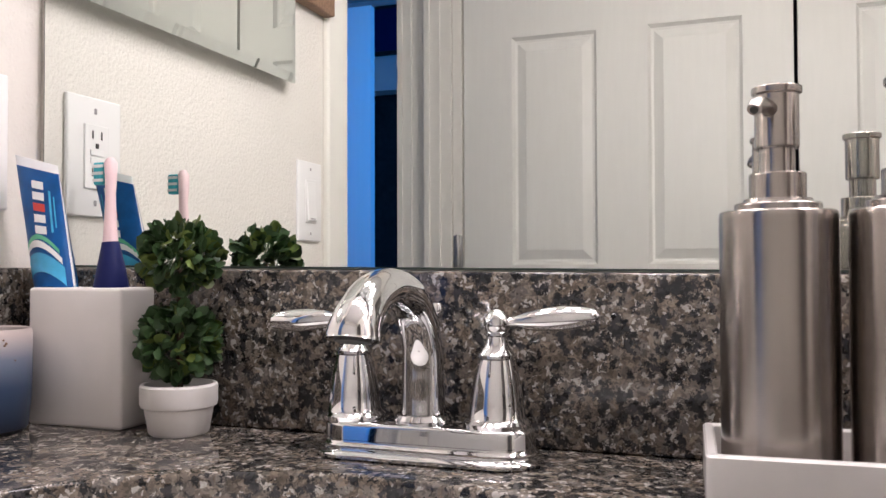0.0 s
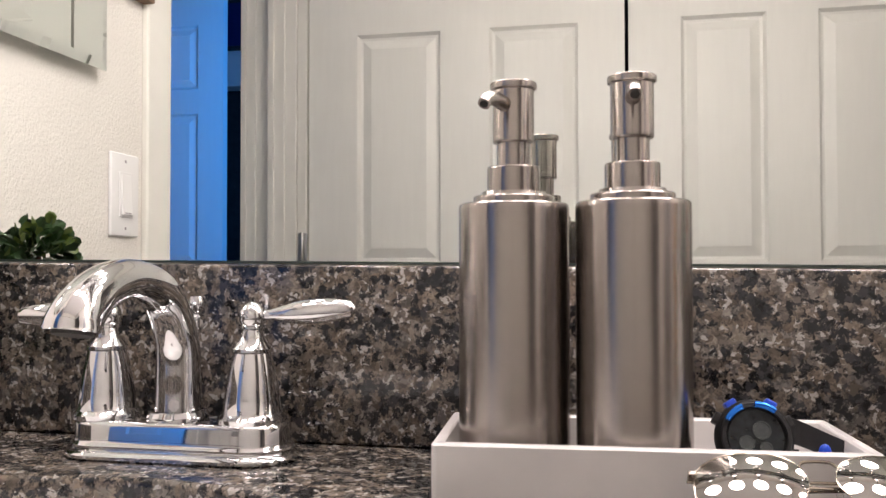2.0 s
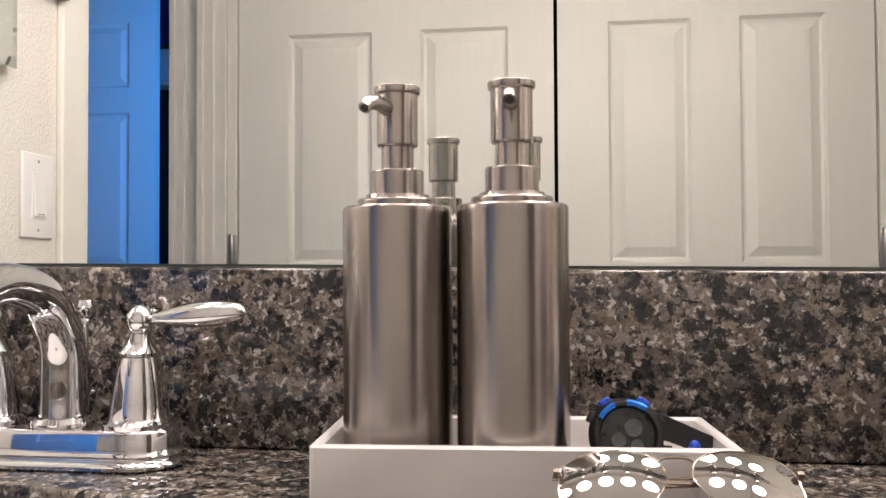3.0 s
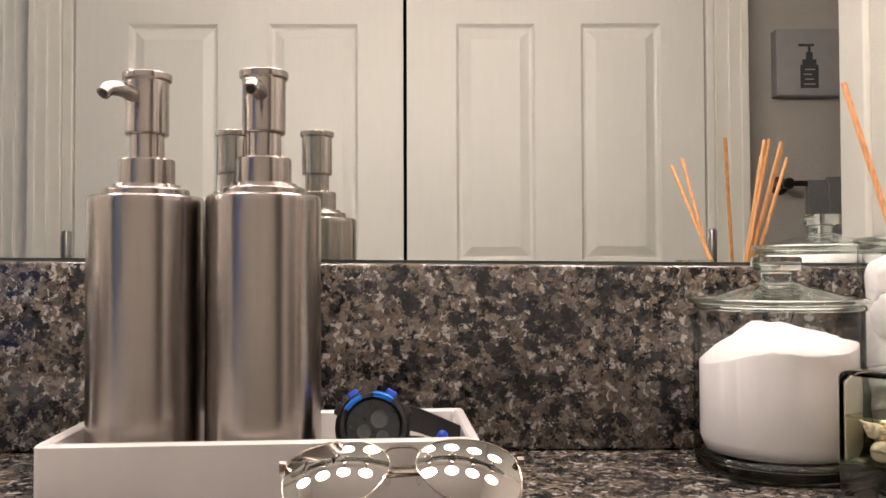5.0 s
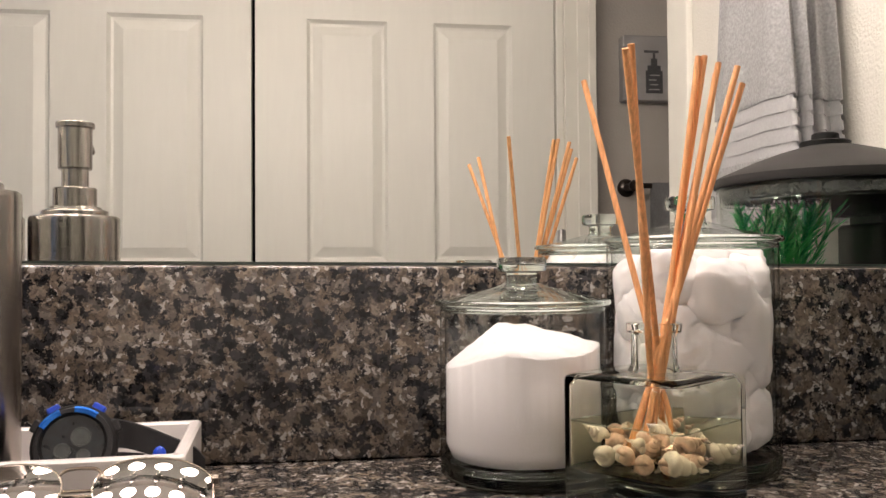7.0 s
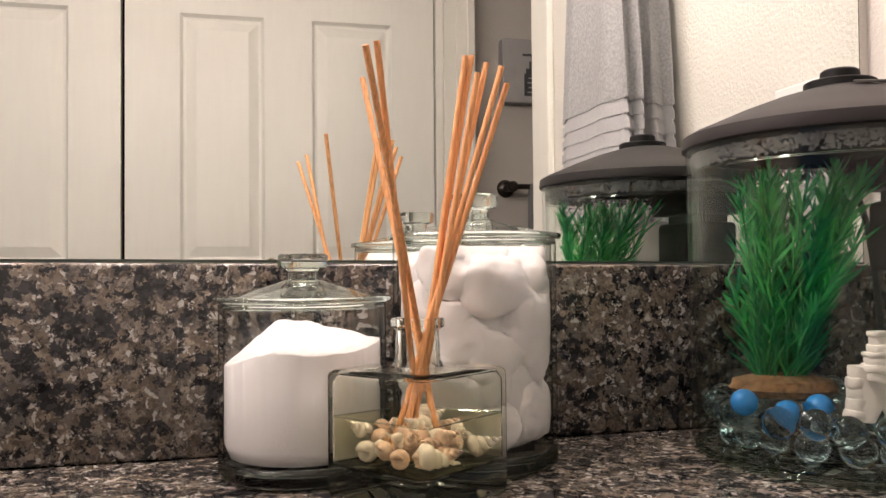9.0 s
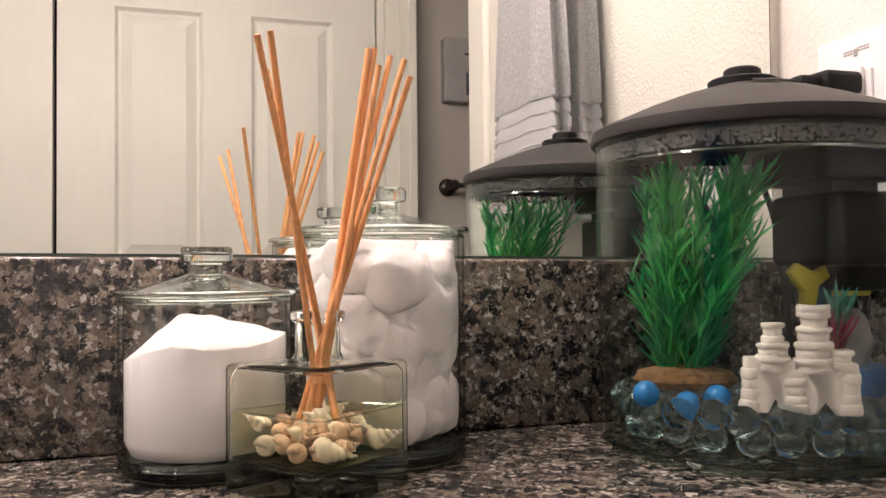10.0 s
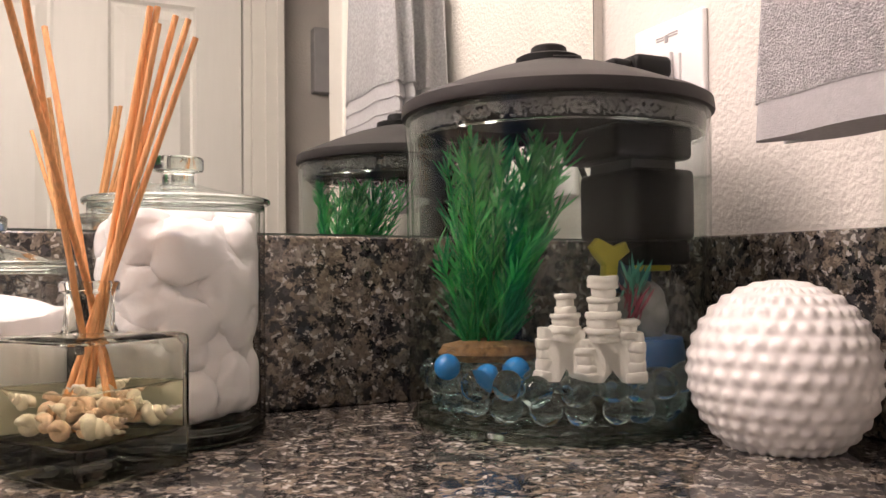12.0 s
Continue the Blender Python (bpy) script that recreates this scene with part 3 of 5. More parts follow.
def outlet(label, x, out, y0, y1, z0, z1):
    o = thing("wall_outlet", label, "outlet")
    plate(o, z0, z1, x, out, y0, y1)
    yc, zc = (y0 + y1) / 2, (z0 + z1) / 2
    ins = part("insert", slab(x, out, 0.0055, 0.0085, yc - 0.0168, yc + 0.0168, zc - 0.0335, zc + 0.0335, 0.0008), PLASTIC_W, o)
    for dz in (0.0195, -0.0195):
        for dy in (-0.0063, 0.0063):
            part("slot", slab(x, out, 0.008, 0.0087, yc + dy - 0.0011, yc + dy + 0.0011, zc + dz - 0.001, zc + dz + 0.0075), SLOT, ins)
        part("slot", slab(x, out, 0.008, 0.0087, yc - 0.0024, yc + 0.0024, zc + dz - 0.0105, zc + dz - 0.0055), SLOT, ins)
    for dz in (-0.0042, 0.0042):
        part("button", slab(x, out, 0.008, 0.0096, yc - 0.010, yc + 0.010, zc + dz - 0.0032, zc + dz + 0.0032, 0.0006), PLASTIC_W, ins)
    for dz in (0.048, -0.048):
        part("screw", slab(x, out, 0.0055, 0.0068, yc - 0.002, yc + 0.002, zc + dz - 0.003, zc + dz + 0.003, 0.0008), GREYMARK, o)
    return o


outlet("white duplex safety outlet on the textured wall", XL, 1, 0.517, 0.594, 1.085, 1.210)
ro = outlet("white wall outlet with a black plug in it", XR, -1, 0.505, 0.585, 1.062, 1.187)
for y0, y1, z in ((0.548, 0.557, 1.1745), (0.532, 0.543, 1.1755)):
    for k in range(2):
        part("print", slab(XR, -1, 0.0055, 0.0063, y0, y1, z - 0.002 * k - 0.0006, z - 0.002 * k + 0.0006), GREYMARK, ro, "tiny grey print bars")

sw = thing("light_switch", "white rocker light switch beside the doorway", "switch")
plate(sw, 1.073, 1.197, XL, 1, 0.060, 0.133)
part("surround", slab(XL, 1, 0.0055, 0.0075, 0.080, 0.113, 1.1015, 1.1685, 0.0006), PLASTIC_W, sw)
bm = slab(XL, 1, 0.006, 0.0095, 0.0835, 0.1095, 1.1045, 1.1655, 0.0012)
for v in bm.verts:
    v.co.x += (1.135 - v.co.z) * 0.06
part("rocker", bm, PLASTIC_W, sw)
part("led", slab(XL, 1, 0.0065, 0.0112, 0.0885, 0.1045, 1.1060, 1.1085), GREYMARK, sw)
for z in (1.185, 1.085):
    part("screw", slab(XL, 1, 0.0055, 0.0066, 0.0945, 0.0985, z - 0.002, z + 0.002), GREYMARK, sw)

mc = thing("medicine_cabinet", "medicine cabinet with a mirror front on the side wall", "mirror cabinet")
part("body", box(XL + 0.0005, XL + 0.018, 0.185, 0.60, 1.32, 1.98), PLASTIC_W, mc)
bm = bmesh.new()
y0, y1, z0, z1 = 0.170, 0.615, 1.303, 2.0
rings = [[bm.verts.new((x, y, z)) for y, z in ((y0 + i, z0 + i), (y1 - i, z0 + i), (y1 - i, z1 - i), (y0 + i, z1 - i))] for i, x in ((0, XL + 0.0185), (0, XL + 0.0215), (0.013, XL + 0.0245))]
for p, q in zip(rings, rings[1:]):
    for i in range(4):
        bm.faces.new((p[i], p[(i + 1) % 4], q[(i + 1) % 4], q[i]))
bm.faces.new(rings[-1])
bm.faces.new(rings[0])
part("mirror_door", bm, MIRROR, mc, "mirror door with a slanted edge")

ws = thing("wooden_sign", "small brown wooden block hung by the doorway", "wall decor")
part("block", box(XL + 0.0005, XL + 0.022, 0.043, 0.142, 1.437, 1.60, 0.003), WOOD, ws)

# ---- toilet wall: picture, towel bar ----
pc = thing("canvas_picture", "small grey canvas with a charcoal soap pump drawn on it", "picture")
Yg = -0.842
part("canvas", box(1.070, 1.232, Yg, Yg + 0.036, 1.440, 1.604, 0.003), CANVAS, pc)
ink = bmesh.new()
xc = 1.150
for x0, x1, z0, z1 in ((-0.022, 0.022, 1.458, 1.515), (-0.017, 0.017, 1.515, 1.528), (-0.008, 0.008, 1.528, 1.546), (-0.003, 0.003, 1.546, 1.560), (-0.026, 0.012, 1.560, 1.566)):
    box(xc + x0, xc + x1, Yg + 0.0362, Yg + 0.0372, z0, z1, bm=ink)
part("drawing", ink, INK, pc, "charcoal outline of a pump bottle")
for k in range(4):
    part("print", box(xc - 0.014 + 0.003 * (k % 2), xc + 0.014 - 0.004 * (k % 3), Yg + 0.0373, Yg + 0.0378, 1.466 + 0.012 * k, 1.469 + 0.012 * k), CANVAS, pc, "pale print bars")

tb = thing("towel_bar", "dark bronze towel bar on the toilet room wall", "towel bar")
for x in (1.085, 1.55):
    part("rosette", lathe([(0, 0), (0.022, 0), (0.023, 0.004), (0.019, 0.010), (0.010, 0.014), (0.008, 0.05), (0.013, 0.056), (0.014, 0.066), (0.010, 0.072), (0, 0.073)], 28, pose(x, Yg, 1.223, -90)), DARK_BRONZE, tb, "", True)
part("bar", tube([(1.085, Yg + 0.063, 1.223), (1.55, Yg + 0.063, 1.223)], 0.007, 14), DARK_BRONZE, tb, "", True)


def cloth(name, rows_fn, nu, nv, thick, material, parent=None, label=""):
    bm = bmesh.new()
    g = [[bm.verts.new(rows_fn(u / nu, v / nv)) for u in range(nu + 1)] for v in range(nv + 1)]
    for v in range(nv):
        for u in range(nu):
            bm.faces.new((g[v][u], g[v][u + 1], g[v + 1][u + 1], g[v + 1][u]))
    bmesh.ops.recalc_face_normals(bm, faces=bm.faces)
    bmesh.ops.solidify(bm, geom=bm.faces[:], thickness=thick)
    return part(name, bm, material, parent, label, True)


def over_bar(x0, x1, y, z, drop_front, drop_back, r):
    def fn(u, v):
        s = v * (drop_front + drop_back + math.pi * r)
        x = x0 + (x1 - x0) * u
        wob = 0.004 * math.sin(u * 9 + 1) * min(1, abs(s - drop_front) * 6)
        if s < drop_front:
            return (x, y + r + wob, z - drop_front + s)
        if s < drop_front + math.pi * r:
            a = (s - drop_front) / r
            return (x, y + r * math.cos(a), z + r * math.sin(a))
        return (x, y - r, z - (s - drop_front - math.pi * r))
    return fn


for x0, x1, dz in ((1.128, 1.20, 0.36), (1.175, 1.34, 0.42)):
    tw = thing("hand_towel", "dark grey towel folded over the bronze bar", "towel", "towels on the bar")
    cloth("terry", over_bar(x0, x1, Yg + 0.063, 1.223, dz, dz - 0.05, 0.010 if dz < 0.4 else 0.016), 12, 40, 0.004, TOWEL_DK, tw)

# ---- right wall: towels on a ring ----
hk = thing("towel_ring", "dark bronze towel ring on the side wall", "towel ring")
part("rosette", lathe([(0, 0), (0.024, 0), (0.024, 0.006), (0.012, 0.012), (0.009, 0.045), (0, 0.047)], 28, pose(XR, 0.27, 1.62, 0, -90)), DARK_BRONZE, hk, "", True)
part("ring", tube([(XR - 0.045, 0.27 + 0.085 * math.cos(t), 1.545 + 0.085 * math.sin(t)) for t in [2 * math.pi * i / 40 for i in range(40)]], 0.005, 10, True), DARK_BRONZE, hk, "", True)


def fold(t, x_face, y_top, y_bot, z_bot, band):
    """One fold of a towel that hangs from the ring: a flat, rounded bundle, widening downwards."""
    n = 96

    def ring(z, f):
        ya = y_top[0] + (y_bot[0] - y_top[0]) * f
        yb = y_top[1] + (y_bot[1] - y_top[1]) * f
        xa, xb = x_face
        pts = []
        for i in range(n):
            a = 2 * math.pi * i / n
            c, s = math.cos(a), math.sin(a)
            def q(v, e):
                return math.copysign(abs(v) ** e, v)
            pts.append(Vector(((xa + xb) / 2 + (xb - xa) / 2 * q(c, 0.62) + 0.0022 * math.sin(7 * a + z * 9), (ya + yb) / 2 + (yb - ya) / 2 * q(s, 0.72) * (1 - 0.20 * math.exp(-((c - 0.05) / 0.13) ** 2)), z)))
        return pts

    def body(z0, z1, grow, steps, zt=1.50):
        bm = bmesh.new()
        rows = []
        for k in range(steps + 1):
            z = z0 + (z1 - z0) * k / steps
            f = min(1, max(0, (zt - z) / (zt - z_bot)))
            pts = ring(z, f)
            cen = sum(pts, Vector()) / n
            rows.append([bm.verts.new(cen + (p - cen) * grow) for p in pts])
        for r, q in zip(rows, rows[1:]):
            for i in range(n):
                bm.faces.new((r[i], r[(i + 1) % n], q[(i + 1) % n], q[i]))
        bm.faces.new(rows[0][::-1])
        bm.faces.new(rows[-1])
        return bm
    part("terry", body(z_bot + 0.020, band[0], 1.0, 6), TOWEL, t, "", True)
    part("hem", body(z_bot, z_bot + 0.020, 0.985, 2), TOWEL_BAND, t, "flat woven hem", True)
    part("terry", body(band[1], 1.56, 1.0, 24), TOWEL, t, "", True)
    h = (band[1] - band[0]) / 11
    for k in range(11):
        part("band", body(band[0] + h * k, band[0] + h * (k + 1), 0.945 if k % 3 == 1 else 0.985, 1), TOWEL_BAND, t, "woven band", True)


tw = thing("towel", "light grey terry towel with woven bands on the ring", "towel")
fold(tw, (0.823, 0.864), (0.215, 0.330), (0.150, 0.378), 1.064, (1.144, 1.208))
fold(tw, (0.868, 0.919), (0.215, 0.305), (0.158, 0.350), 1.070, (1.144, 1.208))

# ---- toothbrush holder, cup, plant ----
th = thing("toothbrush_holder", "square white ceramic toothbrush holder against the backsplash", "holder")
part("body", box(-0.516, -0.418, 0.557, 0.5985, ZC, 1.0155, 0.003, 3), CERAMIC, th, "", True)
for x in (-0.505, -0.447):
    part("opening", lathe([(0, 0.0), (0.014, 0.0), (0.014, 0.0008), (0, 0.0008)], 24, pose(x, 0.578, 1.0153)), SLOT, th)

tp = thing("toothpaste_tube", "blue and white toothpaste tube standing in the holder", "toothpaste")
bm = bmesh.new()
rows = []
for k in range(13):
    f = k / 12
    w, d = 0.0205 + 0.004 * f, 0.0125 * (1 - f) ** 0.6 + 0.0008
    xc_, z = -0.505 - 0.029 * f, 1.010 + 0.118 * f
    rows.append([bm.verts.new((xc_ + w * math.cos(a_), 0.578 + d * math.sin(a_) + 0.004 * f, z - 0.006 * f * math.cos(a_))) for a_ in [2 * math.pi * i / 28 for i in range(28)]])
for r, q in zip(rows, rows[1:]):
    for i in range(28):
        bm.faces.new((r[i], r[(i + 1) % 28], q[(i + 1) % 28], q[i]))
bm.faces.new(rows[0][::-1])
bm.faces.new(rows[-1])
part("tube", bm, TUBE_W, tp, "", True)


def tube_patch(f0, f1, a0, a1, material, lift, label, curve=0.0):
    bm = bmesh.new()
    g = []
    for k in range(9):
        f = f0 + (f1 - f0) * k / 8
        row = []
        for i in range(13):
            s = i / 12
            ang = radians(a0 + (a1 - a0) * s)
            ff = f + curve * math.sin(math.pi * s)
            w, d = 0.0205 + 0.004 * ff + lift, 0.0125 * (1 - min(ff, 0.999)) ** 0.6 + 0.0008 + lift
            row.append(bm.verts.new((-0.505 - 0.029 * ff + w * math.cos(ang), 0.578 + d * math.sin(ang) + 0.004 * ff, 1.010 + 0.118 * ff - 0.006 * ff * math.cos(ang))))
        g.append(row)
    for r, q in zip(g, g[1:]):
        for i in range(12):
            bm.faces.new((r[i], r[i + 1], q[i + 1], q[i]))
    part("print", bm, material, tp, label, "all")


tube_patch(0.0, 0.93, 198, 352, TUBE_BLUE, 0.0004, "blue printed field")
tube_patch(0.0, 0.93, 8, 172, TUBE_BLUE, 0.0004, "blue printed field")
for s0 in (200, 22):
    tube_patch(0.06, 0.20, s0 + 5, s0 + 130, TUBE_LIGHT, 0.0008, "pale blue swirl", 0.10)
    tube_patch(0.22, 0.27, s0 + 5, s0 + 125, TUBE_W, 0.0010, "white swirl", 0.12)
    tube_patch(0.30, 0.335, s0 + 20, s0 + 120, TUBE_G, 0.0010, "green swirl", 0.10)
    for k in range(5):
        tube_patch(0.44 + 0.085 * k, 0.50 + 0.085 * k, s0 + 62, s0 + 92, RED if k == 2 else TUBE_W, 0.0010, "plain print shape")
    tube_patch(0.46, 0.78, s0 + 104, s0 + 110, TUBE_LIGHT, 0.0010, "plain print bar")
    tube_patch(0.50, 0.74, s0 + 116, s0 + 120, TUBE_LIGHT, 0.0010, "plain print bar")

tbp = thing("toothbrush", "pale pink toothbrush with a navy grip in the holder", "toothbrush")
part("grip", tube([(-0.447, 0.578, 1.000), (-0.447, 0.578, 1.016), (-0.4475, 0.5785, 1.032), (-0.4485, 0.579, 1.050), (-0.4488, 0.579, 1.054)], [0.0150, 0.0145, 0.0115, 0.0078, 0.0070], 24), NAVY, tbp, "navy rubber grip", True)
part("handle", tube([(-0.4487, 0.579, 1.053), (-0.4495, 0.5795, 1.070), (-0.450, 0.580, 1.095), (-0.4495, 0.580, 1.110), (-0.4500, 0.580, 1.121), (-0.4505, 0.580, 1.1255)], [0.0064, 0.0052, 0.0042, 0.0050, 0.0055, 0.003], 20, squash=1.0), PINK, tbp, "", True)
part("bristles", box(-0.4655, -0.4550, 0.5765, 0.5835, 1.103, 1.122, 0.001), TEAL, tbp, "teal bristles")
for k in range(3):
    part("bristles", box(-0.4660, -0.4552, 0.5762, 0.5838, 1.1055 + 0.006 * k, 1.1080 + 0.006 * k), BRISTLE_W, tbp, "white bristles")

cp = thing("ceramic_cup", "smoky blue ombre glazed cup with a pale speckled rim", "cup")
part("cup", lathe([(0, 0.0), (0.034, 0.0), (0.038, 0.004), (0.0405, 0.03), (0.041, 0.080), (0.0395, 0.0835), (0.038, 0.082), (0.0375, 0.02), (0, 0.012)], 48, pose(-0.5235, 0.513, ZC)), OMBRE, cp, "", True)
rs = random.Random(4)
bm = bmesh.new()
for k in range(26):
    a_ = radians(rs.uniform(200, 360))
    ball(rs.uniform(0.0006, 0.0014), (-0.5235 + 0.041 * math.cos(a_), 0.513 + 0.041 * math.sin(a_), ZC + rs.uniform(0.045, 0.08)), 1, (1, 1, 0.8), bm)
part("speckle", bm, WOOD, cp, "brown glaze speckles")

PX, PY = -0.368, 0.5655
pt = thing("topiary_plant", "small double-ball boxwood topiary in a white pot", "plant")
part("pot", lathe([(0, 0), (0.0215, 0), (0.0235, 0.002), (0.0268, 0.021), (0.0295, 0.0225), (0.0302, 0.025), (0.0302, 0.0385), (0.0290, 0.040), (0.0265, 0.040), (0.0262, 0.034), (0, 0.034)], 48, pose(PX, PY, ZC)), POT, pt, "", True)
part("trunk", tube([(PX, PY, ZC + 0.034), (PX + 0.001, PY, ZC + 0.09), (PX, PY, ZC + 0.14)], [0.003, 0.0025, 0.002], 8), BARK, pt)


def leaf_ball(center, r, count, seed, squash):
    rg = random.Random(seed)
    bms = [bmesh.new(), bmesh.new()]
    for k in range(count):
        d = Vector((rg.gauss(0, 1), rg.gauss(0, 1), rg.gauss(0, 1))).normalized()
        rad = r * rg.uniform(0.70, 1.02) * (1 + 0.07 * noise.noise(d * 2.3 + Vector((seed, 0, 0))))
        p = Vector(center) + Vector((d.x * rad, d.y * rad, d.z * rad * squash))
        axis = (d + Vector((rg.uniform(-0.8, 0.8), rg.uniform(-0.8, 0.8), rg.uniform(-0.5, 0.9)))).normalized()
        side = axis.cross(Vector((rg.uniform(-1, 1), rg.uniform(-1, 1), rg.uniform(-1, 1)))).normalized()
        nrm = side.cross(axis)
        ln, w = rg.uniform(0.0095, 0.0140), rg.uniform(0.0040, 0.0060)
        bm = bms[1] if rg.random() < 0.22 else bms[0]
        spine = [p - axis * ln * 0.5, p - axis * ln * 0.1 - nrm * 0.0008, p + axis * ln * 0.5]
        l_ = p - axis * ln * 0.02 + side * w + nrm * 0.0012
        r_ = p - axis * ln * 0.02 - side * w + nrm * 0.0012
        l2 = p + axis * ln * 0.32 + side * w * 0.7 + nrm * 0.0008
        r2 = p + axis * ln * 0.32 - side * w * 0.7 + nrm * 0.0008
        v = [bm.verts.new(q) for q in (spine[0], spine[1], spine[2], l_, r_, l2, r2)]
        for f in ((0, 3, 1), (0, 1, 4), (3, 5, 2, 1), (1, 2, 6, 4)):
            bm.faces.new([v[i] for i in f])
    tagged(part("leaves", bms[0], LEAF, pt, "dense dark green leaves", "all"), kind="stuff")
    tagged(part("leaves", bms[1], LEAF2, pt, "yellowish green leaves", "all"), kind="stuff")


leaf_ball((PX, PY, ZC + 0.0725), 0.0325, 420, 3, 0.98)
leaf_ball((PX + 0.001, PY, ZC + 0.1420), 0.0315, 400, 5, 0.95)

# ---- faucet ----
FX, FY = -0.1537, 0.552
fc = thing("faucet", "polished chrome two-handle centerset faucet", "faucet")


def stadium(half, r, z, n=64):
    """A long base's outline: two half rounds joined by straight sides."""
    out = []
    for side in (1, -1):
        for i in range(n // 2):
            a_ = math.pi * i / (n // 2 - 1) - math.pi / 2
            out.append((FX + 0.003 + side * (half + r * math.cos(a_)), FY + side * r * math.sin(a_), ZC + z))
    return out


bm = bmesh.new()
rows = [[bm.verts.new(p) for p in stadium(0.0520, r, z, 64)] for r, z in ((0.0285, 0.0), (0.0302, 0.0014), (0.0304, 0.0034), (0.0292, 0.0052), (0.0262, 0.0062), (0.0258, 0.0078), (0.0262, 0.0092), (0.0252, 0.0104), (0.0244, 0.0112), (0.0241, 0.0120), (0.0240, 0.0126), (0.0238, 0.0220), (0.0236, 0.0226), (0.0228, 0.0240), (0.0215, 0.0247), (0.0200, 0.0250))]
for r, q in zip(rows, rows[1:]):
    for i in range(64):
        bm.faces.new((r[i], r[(i + 1) % 64], q[(i + 1) % 64], q[i]))
bm.faces.new(rows[0][::-1])
bm.faces.new(rows[-1])
part("base", bm, CHROME, fc, "", True)
for sx in (-1, 1):
    hx = FX + sx * 0.0533
    hp = part("valve_body", lathe([(0, 0.0245), (0.0225, 0.0245), (0.0228, 0.0275), (0.0205, 0.0295), (0.0192, 0.031), (0.0182, 0.040), (0.0165, 0.052), (0.0142, 0.063), (0.0125, 0.0695), (0.0135, 0.0705), (0.0135, 0.0725), (0.0115, 0.0745), (0.0092, 0.0775), (0.0075, 0.0815), (0.0066, 0.0845), (0.0085, 0.0855), (0.0085, 0.087), (0, 0.087)], 40, pose(hx, FY, ZC)), CHROME, fc, "", True)
    part("finial", lathe([(0, -0.0095), (0.005, -0.0085), (0.0085, -0.004), (0.0092, 0.0), (0.0085, 0.004), (0.005, 0.0083), (0.0022, 0.0098), (0, 0.0105)], 32, pose(hx, FY, ZC + 0.0930)), CHROME, hp, "", True)
    # the one lever stands turned a little towards the wall
    back, up = (0.013, 0.0985) if sx > 0 else (-0.003, 0.0925)
    pts = smooth_path([(hx + sx * 0.006, FY + back * 0.1, ZC + 0.094), (hx + sx * 0.022, FY + back * 0.33, ZC + 0.0945 + (up - 0.0945) * 0.2), (hx + sx * 0.045, FY + back * 0.67, ZC + 0.094 + (up - 0.094) * 0.7), (hx + sx * 0.067, FY + back, ZC + up)], 24)
    rad = []
    for i in range(24):
        f = i / 23
        rad.append(0.0036 + 0.0052 * math.sin(math.pi * min(1, max(0, (f - 0.1) / 1.05))) ** 1.3 if f < 0.96 else 0.0052 * (1 - (f - 0.96) / 0.04 * 0.55))
    part("lever", tube(pts, rad, 22, squash=0.9), CHROME, hp, "", True)
sp = smooth_path([(FX, FY, ZC + 0.022), (FX, FY, ZC + 0.050), (FX + 0.0005, FY - 0.004, ZC + 0.080), (FX + 0.001, FY - 0.026, ZC + 0.1085), (FX + 0.002, FY - 0.062, ZC + 0.1185), (FX + 0.003, FY - 0.092, ZC + 0.1140), (FX + 0.004, FY - 0.1105, ZC + 0.1040), (FX + 0.004, FY - 0.1175, ZC + 0.0965), (FX + 0.004, FY - 0.1192, ZC + 0.0905)], 60)
rad = []
for i in range(60):
    f = i / 59
    rad.append(0.0158 - 0.0032 * min(1, f / 0.5) + 0.0036 * max(0, (f - 0.5) / 0.5) ** 1.3)
part("spout", tube(sp, rad, 36), CHROME, fc, "", True)
d = (sp[-1] - sp[-2]).normalized()
part("spout_outlet", tube([sp[-1] - d * 0.0005, sp[-1] + d * 0.0012], [0.0110, 0.0106], 28), SLOT, fc, "dark aerator")
part("collar", lathe([(0.0165, 0.024), (0.0200, 0.0245), (0.0205, 0.027), (0.0185, 0.0300), (0.0165, 0.0305)], 40, pose(FX, FY, ZC)), CHROME, fc, "", True)
part("lift_rod", tube([(FX, FY + 0.023, ZC + 0.02), (FX, FY + 0.025, ZC + 0.094)], 0.0022, 12), CHROME, fc, "", True)
part("rod_knob", lathe([(0, -0.012), (0.0035, -0.011), (0.0035, -0.009), (0.0022, -0.0075), (0.0035, -0.006), (0.0060, -0.002), (0.0062, 0.001), (0.0045, 0.005), (0, 0.0065)], 24, pose(FX, FY + 0.025, ZC + 0.1005)), CHROME, fc, "", True)

